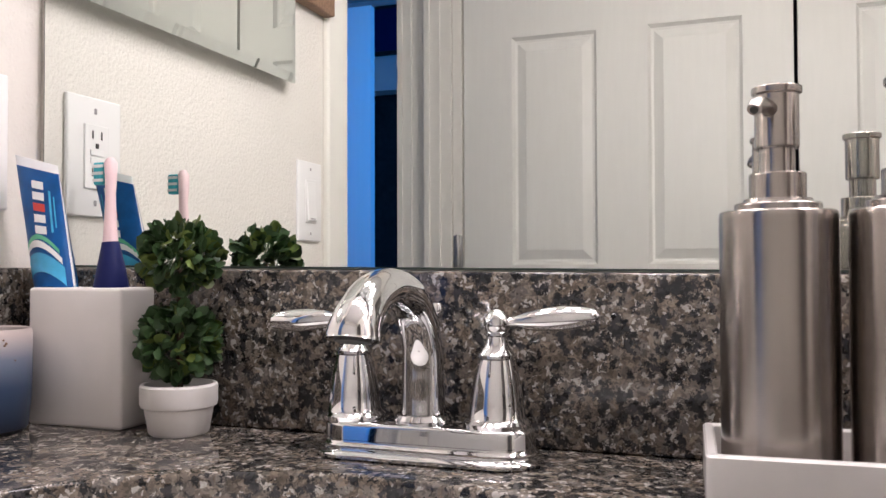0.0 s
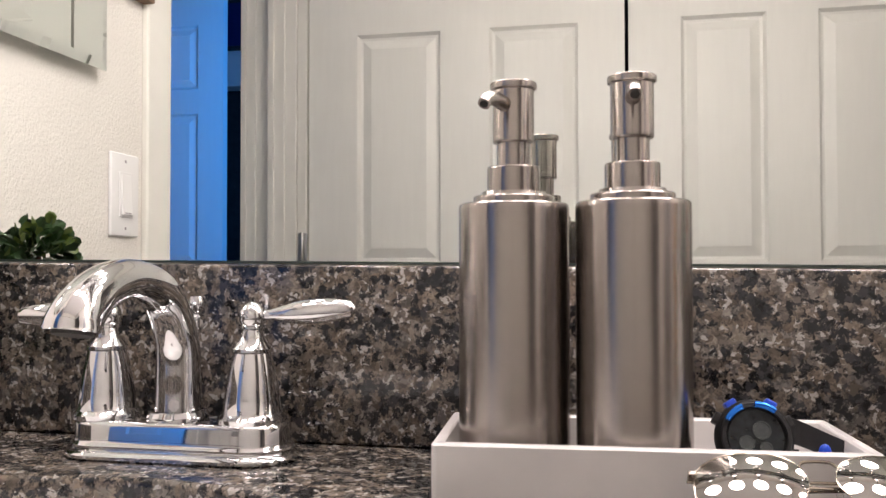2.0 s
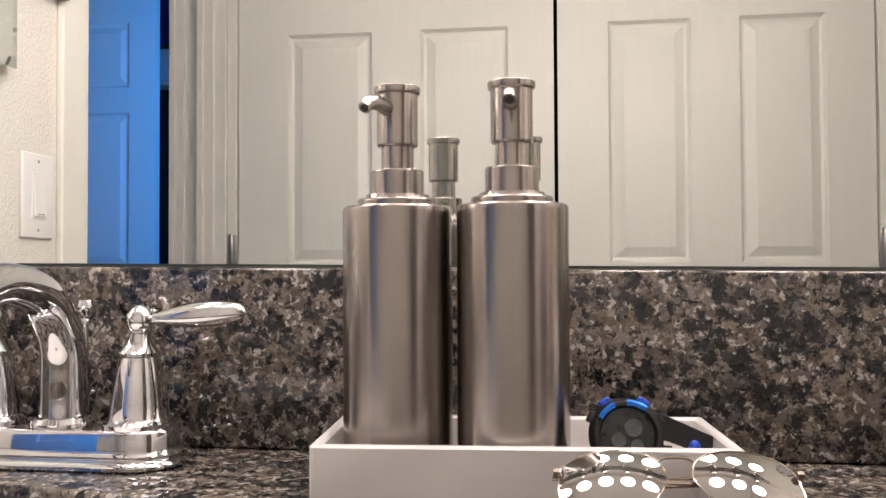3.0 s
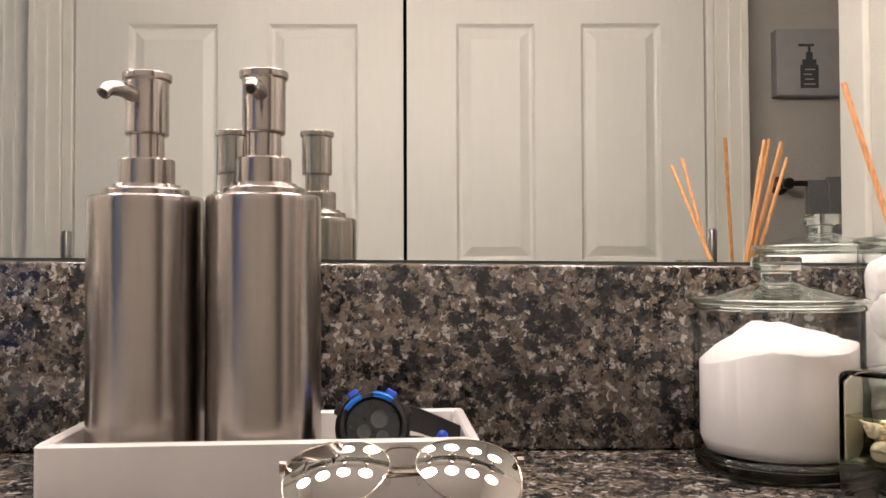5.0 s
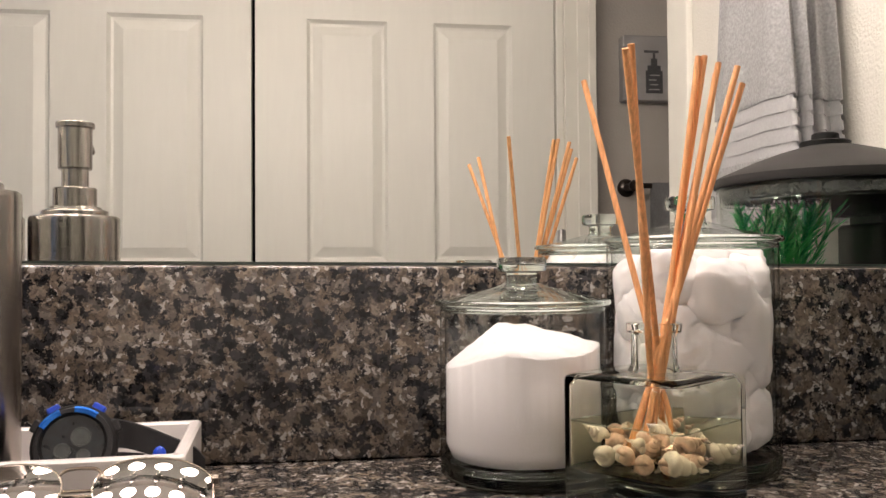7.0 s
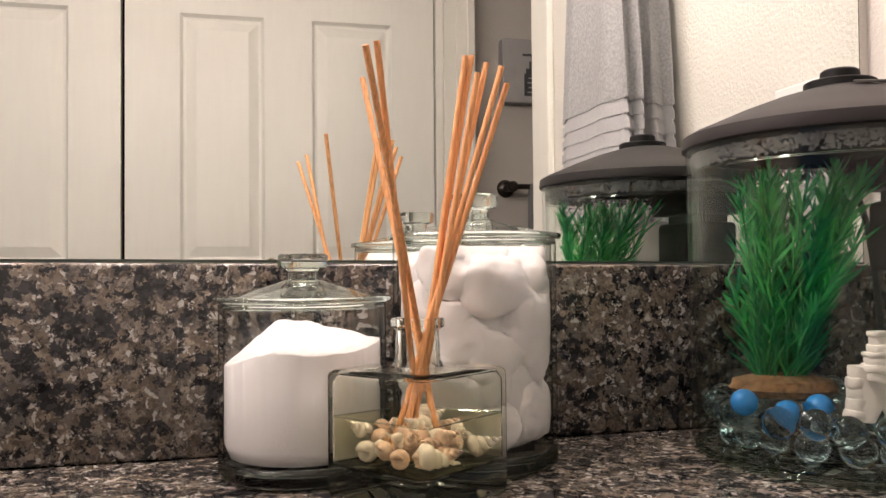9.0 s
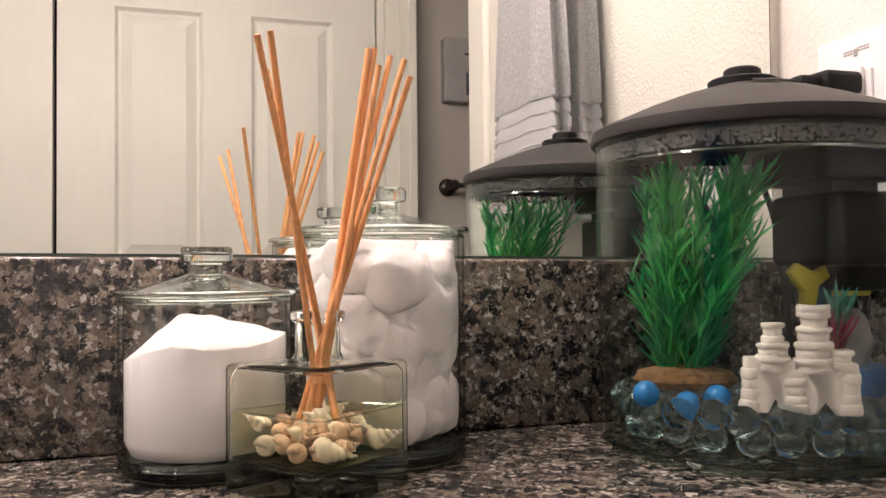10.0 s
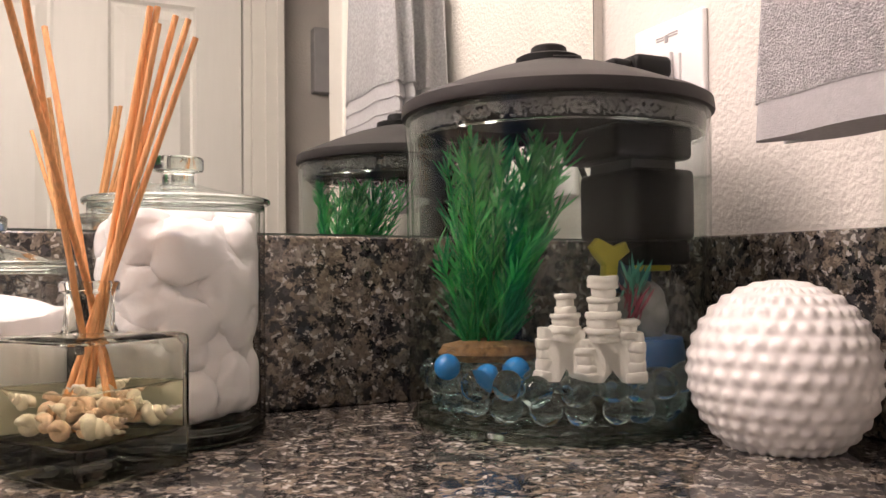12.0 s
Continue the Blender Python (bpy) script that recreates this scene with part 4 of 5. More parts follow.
# ---- tray with soap pumps, watch, sunglasses ----
TRX, TRY, TRT = 0.0375, 0.4715, 3.6
TW, TD, TH = 0.2300, 0.1000, 0.0315
ty = thing("tray", "white marble rectangular tray under the soap pumps", "tray", at=(TRX, TRY, ZC), turn=TRT)
bm = bmesh.new()
wall = 0.0065
rows = []
for ins, z, rnd in ((0.001, 0.0, 0.003), (0.0, 0.001, 0.004), (0.0, TH - 0.0012, 0.004), (0.0012, TH, 0.003), (wall - 0.0012, TH, 0.003), (wall, TH - 0.0012, 0.003), (wall + 0.001, 0.0085, 0.003), (wall + 0.002, 0.008, 0.003)):
    pts = []
    for cxx, cyy, a0 in ((TW - ins - rnd, TD - ins - rnd, 0), (ins + rnd, TD - ins - rnd, 90), (ins + rnd, ins + rnd, 180), (TW - ins - rnd, ins + rnd, 270)):
        for k in range(5):
            a_ = radians(a0 + 22.5 * k)
            pts.append(bm.verts.new((cxx + rnd * math.cos(a_), cyy + rnd * math.sin(a_), z)))
    rows.append(pts)
for r, q in zip(rows, rows[1:]):
    for i in range(20):
        bm.faces.new((r[i], r[(i + 1) % 20], q[(i + 1) % 20], q[i]))
bm.faces.new(rows[0][::-1])
bm.faces.new(rows[-1])
part("body", bm, MARBLE, ty, "", True)

FLOOR = ZC + 0.0085


def pump(x, y, ang, length):
    p = thing("soap_dispenser", "brushed stainless steel soap pump bottle on the marble tray", "soap dispenser", "soap pumps on the tray", at=(x, y, FLOOR))
    part("foot", lathe([(0, 0), (0.0295, 0), (0.0305, 0.001), (0.0305, 0.0125), (0, 0.0125)], 48), RUBBER, p, "dark base ring", True)
    part("bottle", lathe([(0, 0.010), (0.0310, 0.010), (0.0322, 0.0115), (0.0326, 0.014), (0.0326, 0.0146), (0.0326, 0.1509), (0.0326, 0.1515), (0.0322, 0.1535), (0.0310, 0.1545), (0, 0.1545)], 64), STEEL, p, "", True)
    part("shoulder", lathe([(0.0240, 0.154), (0.0240, 0.1575), (0.0240, 0.1580), (0.0235, 0.1588), (0.0228, 0.1592), (0.0222, 0.1593), (0.0195, 0.1596), (0.0188, 0.1615), (0, 0.1615)], 56), STEEL, p, "", True)
    part("collar", lathe([(0.0157, 0.159), (0.0157, 0.1749), (0.0157, 0.1754), (0.0152, 0.1763), (0.0146, 0.1764), (0, 0.1764)], 48), STEEL, p, "", True)
    part("stem", lathe([(0.0098, 0.176), (0.0098, 0.1915), (0, 0.1915)], 40), STEEL, p, "", True)
    hd = part("pump_head", lathe([(0, 0.1905), (0.0118, 0.1905), (0.0123, 0.1915), (0.0123, 0.1920), (0.0123, 0.2210), (0.0123, 0.2215), (0.0138, 0.2225), (0.0140, 0.2235), (0.0140, 0.2258), (0.0134, 0.2264), (0, 0.2264)], 44), STEEL, p, "", True)
    c, s = math.cos(ang), math.sin(ang)
    path = smooth_path([(0.010 * c, 0.010 * s, 0.2120), (0.6 * length * c, 0.6 * length * s, 0.2135), (0.88 * length * c, 0.88 * length * s, 0.2120), (length * c, length * s, 0.2085)], 18)
    part("nozzle", tube(path, [0.0046 - 0.0008 * i / 17 for i in range(18)], 18), STEEL, hd, "", True)
    dd = (path[-1] - path[-2]).normalized()
    part("opening", tube([path[-1] - dd * 0.0004, path[-1] + dd * 0.0004], 0.0024, 16), SLOT, hd, "dark nozzle mouth")
    return p


pump(0.0762, 0.5275, math.atan2(-0.93, -0.36), 0.035)
pump(0.1450, 0.5230, math.atan2(-0.995, 0.02), 0.038)

# watch: a black sports watch with blue accents, lying on its strap
wt = thing("wristwatch", "black rubber sports watch with blue accents lying in the tray", "watch", at=(0.2080, 0.5150, FLOOR + 0.0235), turn=8)
tilt = Matrix.Rotation(radians(72), 4, "X") @ Matrix.Scale(0.95, 4)


def tl(bm, m=tilt):
    bm.transform(m)
    return bm


bm = lathe([(0, -0.007), (0.0185, -0.007), (0.0212, -0.004), (0.0222, 0.001), (0.0212, 0.005), (0.0190, 0.0068), (0.0165, 0.0070), (0.0155, 0.0056), (0, 0.0056)], 48)
part("case", tl(bm), BLACK, wt, "", True)
part("bezel", tl(lathe([(0.0168, 0.0068), (0.0172, 0.0080), (0.0192, 0.0078), (0.0198, 0.0066)], 48)), RUBBER, wt, "", True)
for a0 in (52, 112):
    pts = [(0.0184 * math.cos(radians(a0 + 3.4 * k)), 0.0184 * math.sin(radians(a0 + 3.4 * k)), 0.0084) for k in range(12)]
    part("bezel_accent", tl(tube(pts, 0.0019, 8, squash=0.8)), WATCHBLUE, wt, "shiny blue bezel arc", True)
part("dial", tl(lathe([(0, 0.0058), (0.0156, 0.0058), (0.0156, 0.0062), (0, 0.0062)], 40)), WATCHGLASS, wt, "dark dial under glass")
for x, y, r in ((-0.0055, -0.003, 0.0042), (0.0035, 0.004, 0.0052), (0.005, -0.006, 0.0036)):
    part("subdial", tl(lathe([(r, 0.0062), (r, 0.0067), (r - 0.0008, 0.0067), (r - 0.0009, 0.0064), (0, 0.0064)], 24, pose(x, y, 0))), LCD, wt, "grey display circle")
for a0 in (25, 60, 120, 150):
    bm = box(0.0205, 0.0248, -0.0035, 0.0035, -0.003, 0.003, 0.001)
    bm.transform(Matrix.Rotation(radians(a0), 4, "Z"))
    part("button", tl(bm), BLUEP if a0 in (60, 120) else RUBBER, wt)
# the strap runs from the lugs down and round over the tray's floor
sp_ = smooth_path([(0.012, 0.002, 0.006), (0.026, 0.010, 0.002), (0.045, 0.010, -0.006), (0.058, 0.006, -0.0115), (0.064, 0.0, -0.0165)], 26)
bm = bmesh.new()
rows = []
for i, p in enumerate(sp_):
    w = 0.0098 - 0.002 * i / 25
    rows.append([bm.verts.new((p.x + 0.0, p.y + oy, p.z + oz)) for oy, oz in ((-0.002, -w * 0.75), (0.002, -w * 0.75), (0.0025, w * 0.75), (-0.0015, w * 0.75))])
for r, q in zip(rows, rows[1:]):
    for i in range(4):
        bm.faces.new((r[i], r[(i + 1) % 4], q[(i + 1) % 4], q[i]))
bm.faces.new(rows[0][::-1])
bm.faces.new(rows[-1])
part("strap", bm, RUBBER, wt)
part("strap_inlay", ball(0.0048, (0.0405, 0.0065, -0.0085), 2, (0.75, 0.5, 1.0)), BLUEP, wt, "blue oval strap inlay", True)
part("strap", tube(smooth_path([(-0.012, 0.006, -0.010), (-0.006, 0.022, -0.012), (0.012, 0.028, -0.014), (0.032, 0.024, -0.0155)], 16), 0.0065, 10, squash=0.35), RUBBER, wt)

# sunglasses lean against the tray's front
SGX, SGY = 0.2268, 0.4640
sg = thing("sunglasses", "aviator sunglasses with mirrored lenses leaning on the tray", "sunglasses", at=(SGX, SGY - 0.001, ZC + 0.0350), turn=4)
lean = Matrix.Rotation(radians(-56), 4, "X") @ Matrix.Scale(0.88, 4)


LR, WRAP = 0.085, 0.10


def dish(x, z):
    """Depth of the lens's round face at a place off its middle."""
    return (x * x + z * z) / (2 * LR) - 0.0045 + WRAP * x


def teardrop(sx, n=48):
    out = []
    for i in range(n):
        a_ = 2 * math.pi * i / n
        c, s = math.cos(a_), math.sin(a_)
        x = 0.0290 * math.copysign(abs(c) ** 0.82, c) * (1.0 - 0.10 * (s < 0) * abs(s)) + 0.006 * max(0, -s)
        z = 0.0195 * s ** 0.8 if s > 0 else -0.0275 * abs(s) ** 0.92
        out.append(Vector((sx * (0.0360 + x), dish(x, z), -0.0215 + z)))
    return out


for sx in (-1, 1):
    pts = teardrop(sx)
    bm = bmesh.new()
    faces = []
    for back in (0.0, 0.0008):
        rings = []
        for f in (0.985, 0.8, 0.6, 0.4, 0.2):
            ring = []
            for p in pts:
                x, z = (p.x - sx * 0.0360) * f, (p.z + 0.0215) * f
                ring.append(bm.verts.new((sx * 0.0360 + x, dish(sx * x, z) + back, -0.0215 + z)))
            rings.append(ring)
        cv = bm.verts.new((sx * 0.0360, dish(0, 0) + back, -0.0215))
        for r, q in zip(rings, rings[1:]):
            for i in range(48):
                bm.faces.new((r[i], r[(i + 1) % 48], q[(i + 1) % 48], q[i]))
        for i in range(48):
            bm.faces.new((rings[-1][i], rings[-1][(i + 1) % 48], cv))
        faces.append(rings[0])
    for i in range(48):
        bm.faces.new((faces[0][i], faces[0][(i + 1) % 48], faces[1][(i + 1) % 48], faces[1][i]))
    bm.transform(lean)
    part("lens", bm, LENS, sg, "silver mirrored lens", True)
    part("rim", tl(tube(pts, 0.0005, 8, True), lean), GOLD, sg, "", True)
    part("hinge_block", tl(box(sx * 0.0658 - 0.002, sx * 0.0655 + 0.002, -0.001, 0.004, -0.017, -0.014, 0.0005), lean), GOLD, sg)
    part("temple", tl(tube([(sx * 0.067, 0.003, -0.0155), (sx * 0.068, 0.006, -0.016), (-sx * 0.035, 0.0085 + 0.002 * sx, -0.018), (-sx * 0.055, 0.009 + 0.002 * sx, -0.028)], 0.0010, 8), lean), GOLD, sg, "", True)
    part("nose_pad", tl(ball(0.0034, (sx * 0.0085, 0.004, -0.024), 2, (0.5, 0.6, 1.4)), lean), JARGLASS, sg, "clear nose pad", True)
part("bridge", tl(tube(smooth_path([(-0.0105, -0.0015, -0.0105), (-0.006, -0.002, -0.0068), (0.006, -0.002, -0.0068), (0.0105, -0.0015, -0.0105)], 14), 0.0009, 8), lean), GOLD, sg, "", True)
part("bridge", tl(tube([(-0.0085, -0.001, -0.0205), (0.0085, -0.001, -0.0205)], 0.0009, 8), lean), GOLD, sg, "", True)

# ---- glass jars ----
def jar(name, label, x, y, r, h, fill):
    j = thing(name, label, "jar", "glass jars with lids", at=(x, y, ZC))
    part("wall", lathe([(r - 0.001, 0.006), (r, 0.010), (r, h - 0.002), (r - 0.0006, h), (r - 0.0022, h), (r - 0.0028, h - 0.002), (r - 0.0028, 0.013)], 72), JARGLASS, j, "", True)
    part("base", lathe([(0, 0.0), (r - 0.004, 0.0), (r - 0.001, 0.0015), (r + 0.0002, 0.004), (r, 0.0085), (r - 0.003, 0.0115), (r - 0.006, 0.0105), (0, 0.0095)], 72), BASEGLASS, j, "thick glass foot", True)
    ld = part("lid", lathe([(0.0105, h + 0.0125), (0.016, h + 0.0105), (0.032, h + 0.0065), (r - 0.001, h + 0.0030), (r + 0.0026, h + 0.0025), (r + 0.0030, h + 0.0012), (r + 0.0022, h + 0.0003), (r - 0.004, h + 0.0003), (r - 0.0042, h - 0.0045), (r - 0.0062, h - 0.0045), (r - 0.0066, h + 0.0008), (0.030, h + 0.0040), (0.012, h + 0.0085), (0, h + 0.009)], 72), LIDGLASS, j, "domed glass lid", True)
    part("lid_rim", tube([((r + 0.0014) * math.cos(t), (r + 0.0014) * math.sin(t), h + 0.0014) for t in [2 * math.pi * i / 64 for i in range(64)]], 0.0019, 10, True), THICK, ld, "thick glass rim", True)
    part("mouth_rim", tube([((r - 0.0012) * math.cos(t), (r - 0.0012) * math.sin(t), h - 0.0024) for t in [2 * math.pi * i / 64 for i in range(64)]], 0.0013, 8, True), THICK, j, "rounded glass rim", True)
    part("foot_ring", tube([((r - 0.0022) * math.cos(t), (r - 0.0022) * math.sin(t), 0.0098) for t in [2 * math.pi * i / 64 for i in range(64)]], 0.0020, 10, True), THICK, j, "thick glass ring", True)
    part("knob", lathe([(0, h + 0.0088), (0.0100, h + 0.0105), (0.0092, h + 0.0130), (0.0088, h + 0.0175), (0.0100, h + 0.0188), (0.0140, h + 0.0196), (0.0147, h + 0.0210), (0.0147, h + 0.0262), (0.0138, h + 0.0276), (0, h + 0.0280)], 48), THICK, ld, "round glass knob", True)
    return j


j1 = jar("salt_jar", "lidded glass jar filled with white bath salt", 0.4495, 0.5475, 0.0484, 0.1000, "salt")
R = 0.0450
nr, na = 48, 160


def salt_z(x, y):
    # one heap, its top off to one side
    dx, dy = x + 0.012, y + 0.004
    return 0.0885 - 0.60 * max(0, math.hypot(dx * (1.45 if dx < 0 else 0.45), dy * 0.8) - 0.006) + 0.0012 * noise.noise(Vector((x, y, 0)) * 120) + 0.0007 * noise.noise(Vector((x, y, 3)) * 420) + 0.0005 * noise.noise(Vector((x, y, 7)) * 1100)


bm2 = bmesh.new()
top = [[bm2.verts.new((R * k / nr * math.cos(2 * math.pi * i / na), R * k / nr * math.sin(2 * math.pi * i / na), salt_z(R * k / nr * math.cos(2 * math.pi * i / na), R * k / nr * math.sin(2 * math.pi * i / na)))) for i in range(na)] for k in range(1, nr + 1)]
c0 = bm2.verts.new((0, 0, salt_z(0, 0)))
for i in range(na):
    bm2.faces.new((c0, top[0][i], top[0][(i + 1) % na]))
low = [bm2.verts.new((v.co.x, v.co.y, 0.020)) for v in top[-1]]
low2 = [bm2.verts.new((v.co.x * 0.93, v.co.y * 0.93, 0.0125)) for v in top[-1]]
for r, q in zip(top + [low], top[1:] + [low, low2]):
    for i in range(na):
        if r is not q:
            bm2.faces.new((r[i], r[(i + 1) % na], q[(i + 1) % na], q[i]))
bm2.faces.new(low2[::-1])
tagged(part("bath_salt", bm2, SALT, None, "", "all"), "heap of fine white bath salt inside the jar", "bath salt", kind="stuff").matrix_basis = pose(0.4495, 0.5475, ZC)

j2 = jar("cotton_jar", "tall lidded glass jar packed with white cotton balls", 0.5535, 0.5450, 0.0500, 0.1360, "cotton")
rg = random.Random(11)
tufts = []
for k in range(7):
    ringn = 9
    for i in range(ringn + 1):
        if i == ringn:
            px, py, rr = 0, 0, 0.020
        else:
            a_ = 2 * math.pi * (i + 0.5 * (k % 2)) / ringn + rg.uniform(-0.38, 0.38)
            px, py = rg.uniform(0.0300, 0.0320) * math.cos(a_), rg.uniform(0.0300, 0.0320) * math.sin(a_)
            rr = rg.uniform(0.0120, 0.0160)
        tufts.append((px, py, 0.0255 + 0.0152 * k + rg.uniform(-0.008, 0.008), rr))
centres = np.array([c[:3] for c in tufts])
radii = np.array([c[3] for c in tufts])
KS = 0.0045
# the packed middle, against which the outer tufts lie
bm = lathe([(0, 0.0130)] + [(0.0405 - 0.010 * abs(2 * i / 40 - 1) ** 6, 0.0130 + 0.1120 * i / 40) for i in range(41)] + [(0, 0.1260)], 72)
for v in bm.verts:
    d = Vector((v.co.x, v.co.y, 0))
    if d.length > 0.01:
        v.co += d.normalized() * (0.0028 * noise.noise(v.co * 60) + 0.0012 * noise.noise(v.co * 160))
ob = part("cotton_wad", bm, COTTON, None, "", "all")
ob.matrix_basis = pose(0.5535, 0.5450, ZC)
tagged(ob, "packed white cotton in the middle of the jar", "cotton")
for px, py, z, rr in tufts:
    bm = bmesh.new()
    bmesh.ops.create_icosphere(bm, subdivisions=4, radius=rr)
    pts = np.array([v.co for v in bm.verts]) * np.array((1, 1, rg.uniform(0.85, 1.1))) + np.array((px, py, z))
    start = pts.copy()
    # neighbours pressed together, with soft creases between
    for step in range(2):
        away = pts[:, None, :] - centres[None]
        far = np.linalg.norm(away, axis=2) + 1e-6
        w = np.exp(-(far - radii) / KS)
        total = w.sum(axis=1)
        grad = (w[:, :, None] * away / far[:, :, None]).sum(axis=1) / total[:, None]
        pts = pts + (KS * np.log(total))[:, None] * grad
        push = pts - start
        size = np.linalg.norm(push, axis=1) + 1e-9
        pts = start + push * np.minimum(1, 0.0075 / size)[:, None]
    for v, q in zip(bm.verts, pts):
        p = Vector(q)
        n_ = (p - Vector((px, py, z))).normalized()
        p += n_ * (0.0036 * noise.noise(p * 65) + 0.0018 * noise.noise(p * 170) + 0.0007 * noise.noise(p * 520))
        h_ = math.hypot(p.x, p.y)
        if h_ > 0.0435:
            # pressed softly against the glass
            f_ = (0.0435 + 0.0034 * (1 - math.exp(-(h_ - 0.0435) / 0.0034))) / h_
            p.x, p.y = p.x * f_, p.y * f_
        p.z = max(0.0130, min(p.z, 0.1315))
        v.co = (p.x - px, p.y - py, p.z - z)
    ob = part("cotton_ball", bm, COTTON, None, "", "all")
    ob.matrix_basis = pose(0.5535 + px, 0.5450 + py, ZC + z)
    tagged(ob, "soft white cotton ball in the glass jar", "cotton ball", "cotton balls in the jar")

# ---- reed diffuser ----
DX, DY, DA = 0.5035, 0.4795, 37
df = thing("reed_diffuser", "square clear glass diffuser bottle with oil, shells and reeds", "diffuser", at=(DX, DY, ZC), turn=DA)
hs, hz = 0.0342, 0.0665


def rounded_sq(h, z, r, n=6):
    out = []
    for sx, sy, a0 in ((1, 1, 0), (-1, 1, 90), (-1, -1, 180), (1, -1, 270)):
        for k in range(n + 1):
            a_ = radians(a0 + 90 * k / n)
            out.append((sx * (h - r) + r * math.cos(a_), sy * (h - r) + r * math.sin(a_), z))
    return out


def loft(loops, cap0=True, cap1=True):
    bm = bmesh.new()
    rows = [[bm.verts.new(p) for p in l] for l in loops]
    n = len(rows[0])
    for r, q in zip(rows, rows[1:]):
        for i in range(n):
            bm.faces.new((r[i], r[(i + 1) % n], q[(i + 1) % n], q[i]))
    if cap0:
        bm.faces.new(rows[0][::-1])
    if cap1:
        bm.faces.new(rows[-1])
    return bm


def circle28(r, z):
    return [(r * math.cos(2 * math.pi * (i - 3) / 28 + math.pi / 4), r * math.sin(2 * math.pi * (i - 3) / 28 + math.pi / 4), z) for i in range(28)]


part("bottle", loft([rounded_sq(0.006, 0.0004, 0.004), rounded_sq(hs - 0.003, 0.0004, 0.004), rounded_sq(hs - 0.0008, 0.0018, 0.004), rounded_sq(hs, 0.004, 0.004), rounded_sq(hs, hz - 0.003, 0.004), rounded_sq(hs - 0.0006, hz - 0.0012, 0.004), rounded_sq(hs - 0.0025, hz, 0.004), rounded_sq(0.020, hz + 0.0004, 0.008), circle28(0.0135, hz + 0.0015), circle28(0.0118, hz + 0.005), circle28(0.0115, hz + 0.020), circle28(0.0140, hz + 0.0215), circle28(0.0142, hz + 0.0255), circle28(0.0130, hz + 0.0262), circle28(0.0100, hz + 0.0258), circle28(0.0095, hz + 0.022), circle28(0.0095, hz + 0.003), circle28(0.0105, hz - 0.0005), rounded_sq(0.020, hz - 0.0018, 0.008), rounded_sq(hs - 0.0045, hz - 0.0028, 0.004), rounded_sq(hs - 0.0022, hz - 0.0060, 0.004), rounded_sq(hs - 0.0022, 0.019, 0.004), rounded_sq(hs - 0.006, 0.0168, 0.004), rounded_sq(0.006, 0.0158, 0.004)]), BOTTLEGLASS, df, "", True)
part("oil", loft([rounded_sq(hs - 0.0066, 0.0172, 0.003), rounded_sq(hs - 0.0025, 0.0196, 0.003), rounded_sq(hs - 0.0025, 0.0425, 0.003)]), OIL, df, "pale yellow oil")
rim = rounded_sq(hs - 0.0028, 0.0426, 0.003)
part("oil_line", tube(rim, 0.0004, 6, True), THICK, df, "bright line of the oil's surface", True)
Minv = (pose(DX, DY, ZC, 0, 0, DA)).inverted()
TIPS = ((0.4680, 0.4204, 1.1190), (0.4750, 0.4316, 1.1243), (0.4826, 0.5278, 1.1288), (0.5325, 0.4850, 1.1335), (0.5362, 0.4855, 1.1340), (0.5455, 0.4885, 1.1312), (0.5505, 0.4770, 1.1268), (0.5544, 0.4796, 1.1183), (0.5350, 0.4700, 1.1210))
rg = random.Random(2)
for k, tip in enumerate(TIPS):
    tip = Vector(tip)
    neck = Vector((DX, DY, ZC + 0.080)) + Vector((rg.uniform(-0.004, 0.004), rg.uniform(-0.004, 0.004), 0))
    off = (tip - neck)
    neck += Vector((off.x, off.y, 0)).normalized() * 0.0035
    dirn = (neck - tip).normalized()
    foot = tip + dirn * ((tip.z - (ZC + 0.0200)) / -dirn.z)
    fl = Minv @ foot
    for ax in range(2):
        fl[ax] = max(-hs + 0.0065, min(hs - 0.0065, fl[ax]))
    nk = neck.lerp(tip, 0.02)
    bow = [Minv @ tip, Minv @ tip.lerp(nk, 0.5), Minv @ nk, fl]
    part("reed", tube([Vector(bow[3]), *smooth_path([bow[2], bow[1], bow[0]], 6)], 0.00165, 10), REED, df, "", True)


def shell(x, y, z, s, ang, tiltx, white):
    """A small whelk: a coiled cone with shoulders."""
    bm = bmesh.new()
    turns, n = 4.5, 54
    pts, rad = [], []
    for i in range(n):
        f = i / (n - 1)
        rr = 0.34 * (1 - f) ** 1.1
        a_ = f * turns * 2 * math.pi
        pts.append((rr * 0.62 * math.cos(a_) * s, rr * 0.62 * math.sin(a_) * s, (f * 1.25) * s))
        rad.append((0.04 + 0.25 * (1 - f) ** 1.1) * s)
    tube(pts, rad, 8, bm=bm)
    bm.transform(pose(x, y, z, tiltx, 0, ang))
    part("shell", bm, SHELL_W if white else SHELL, df, "", "all")


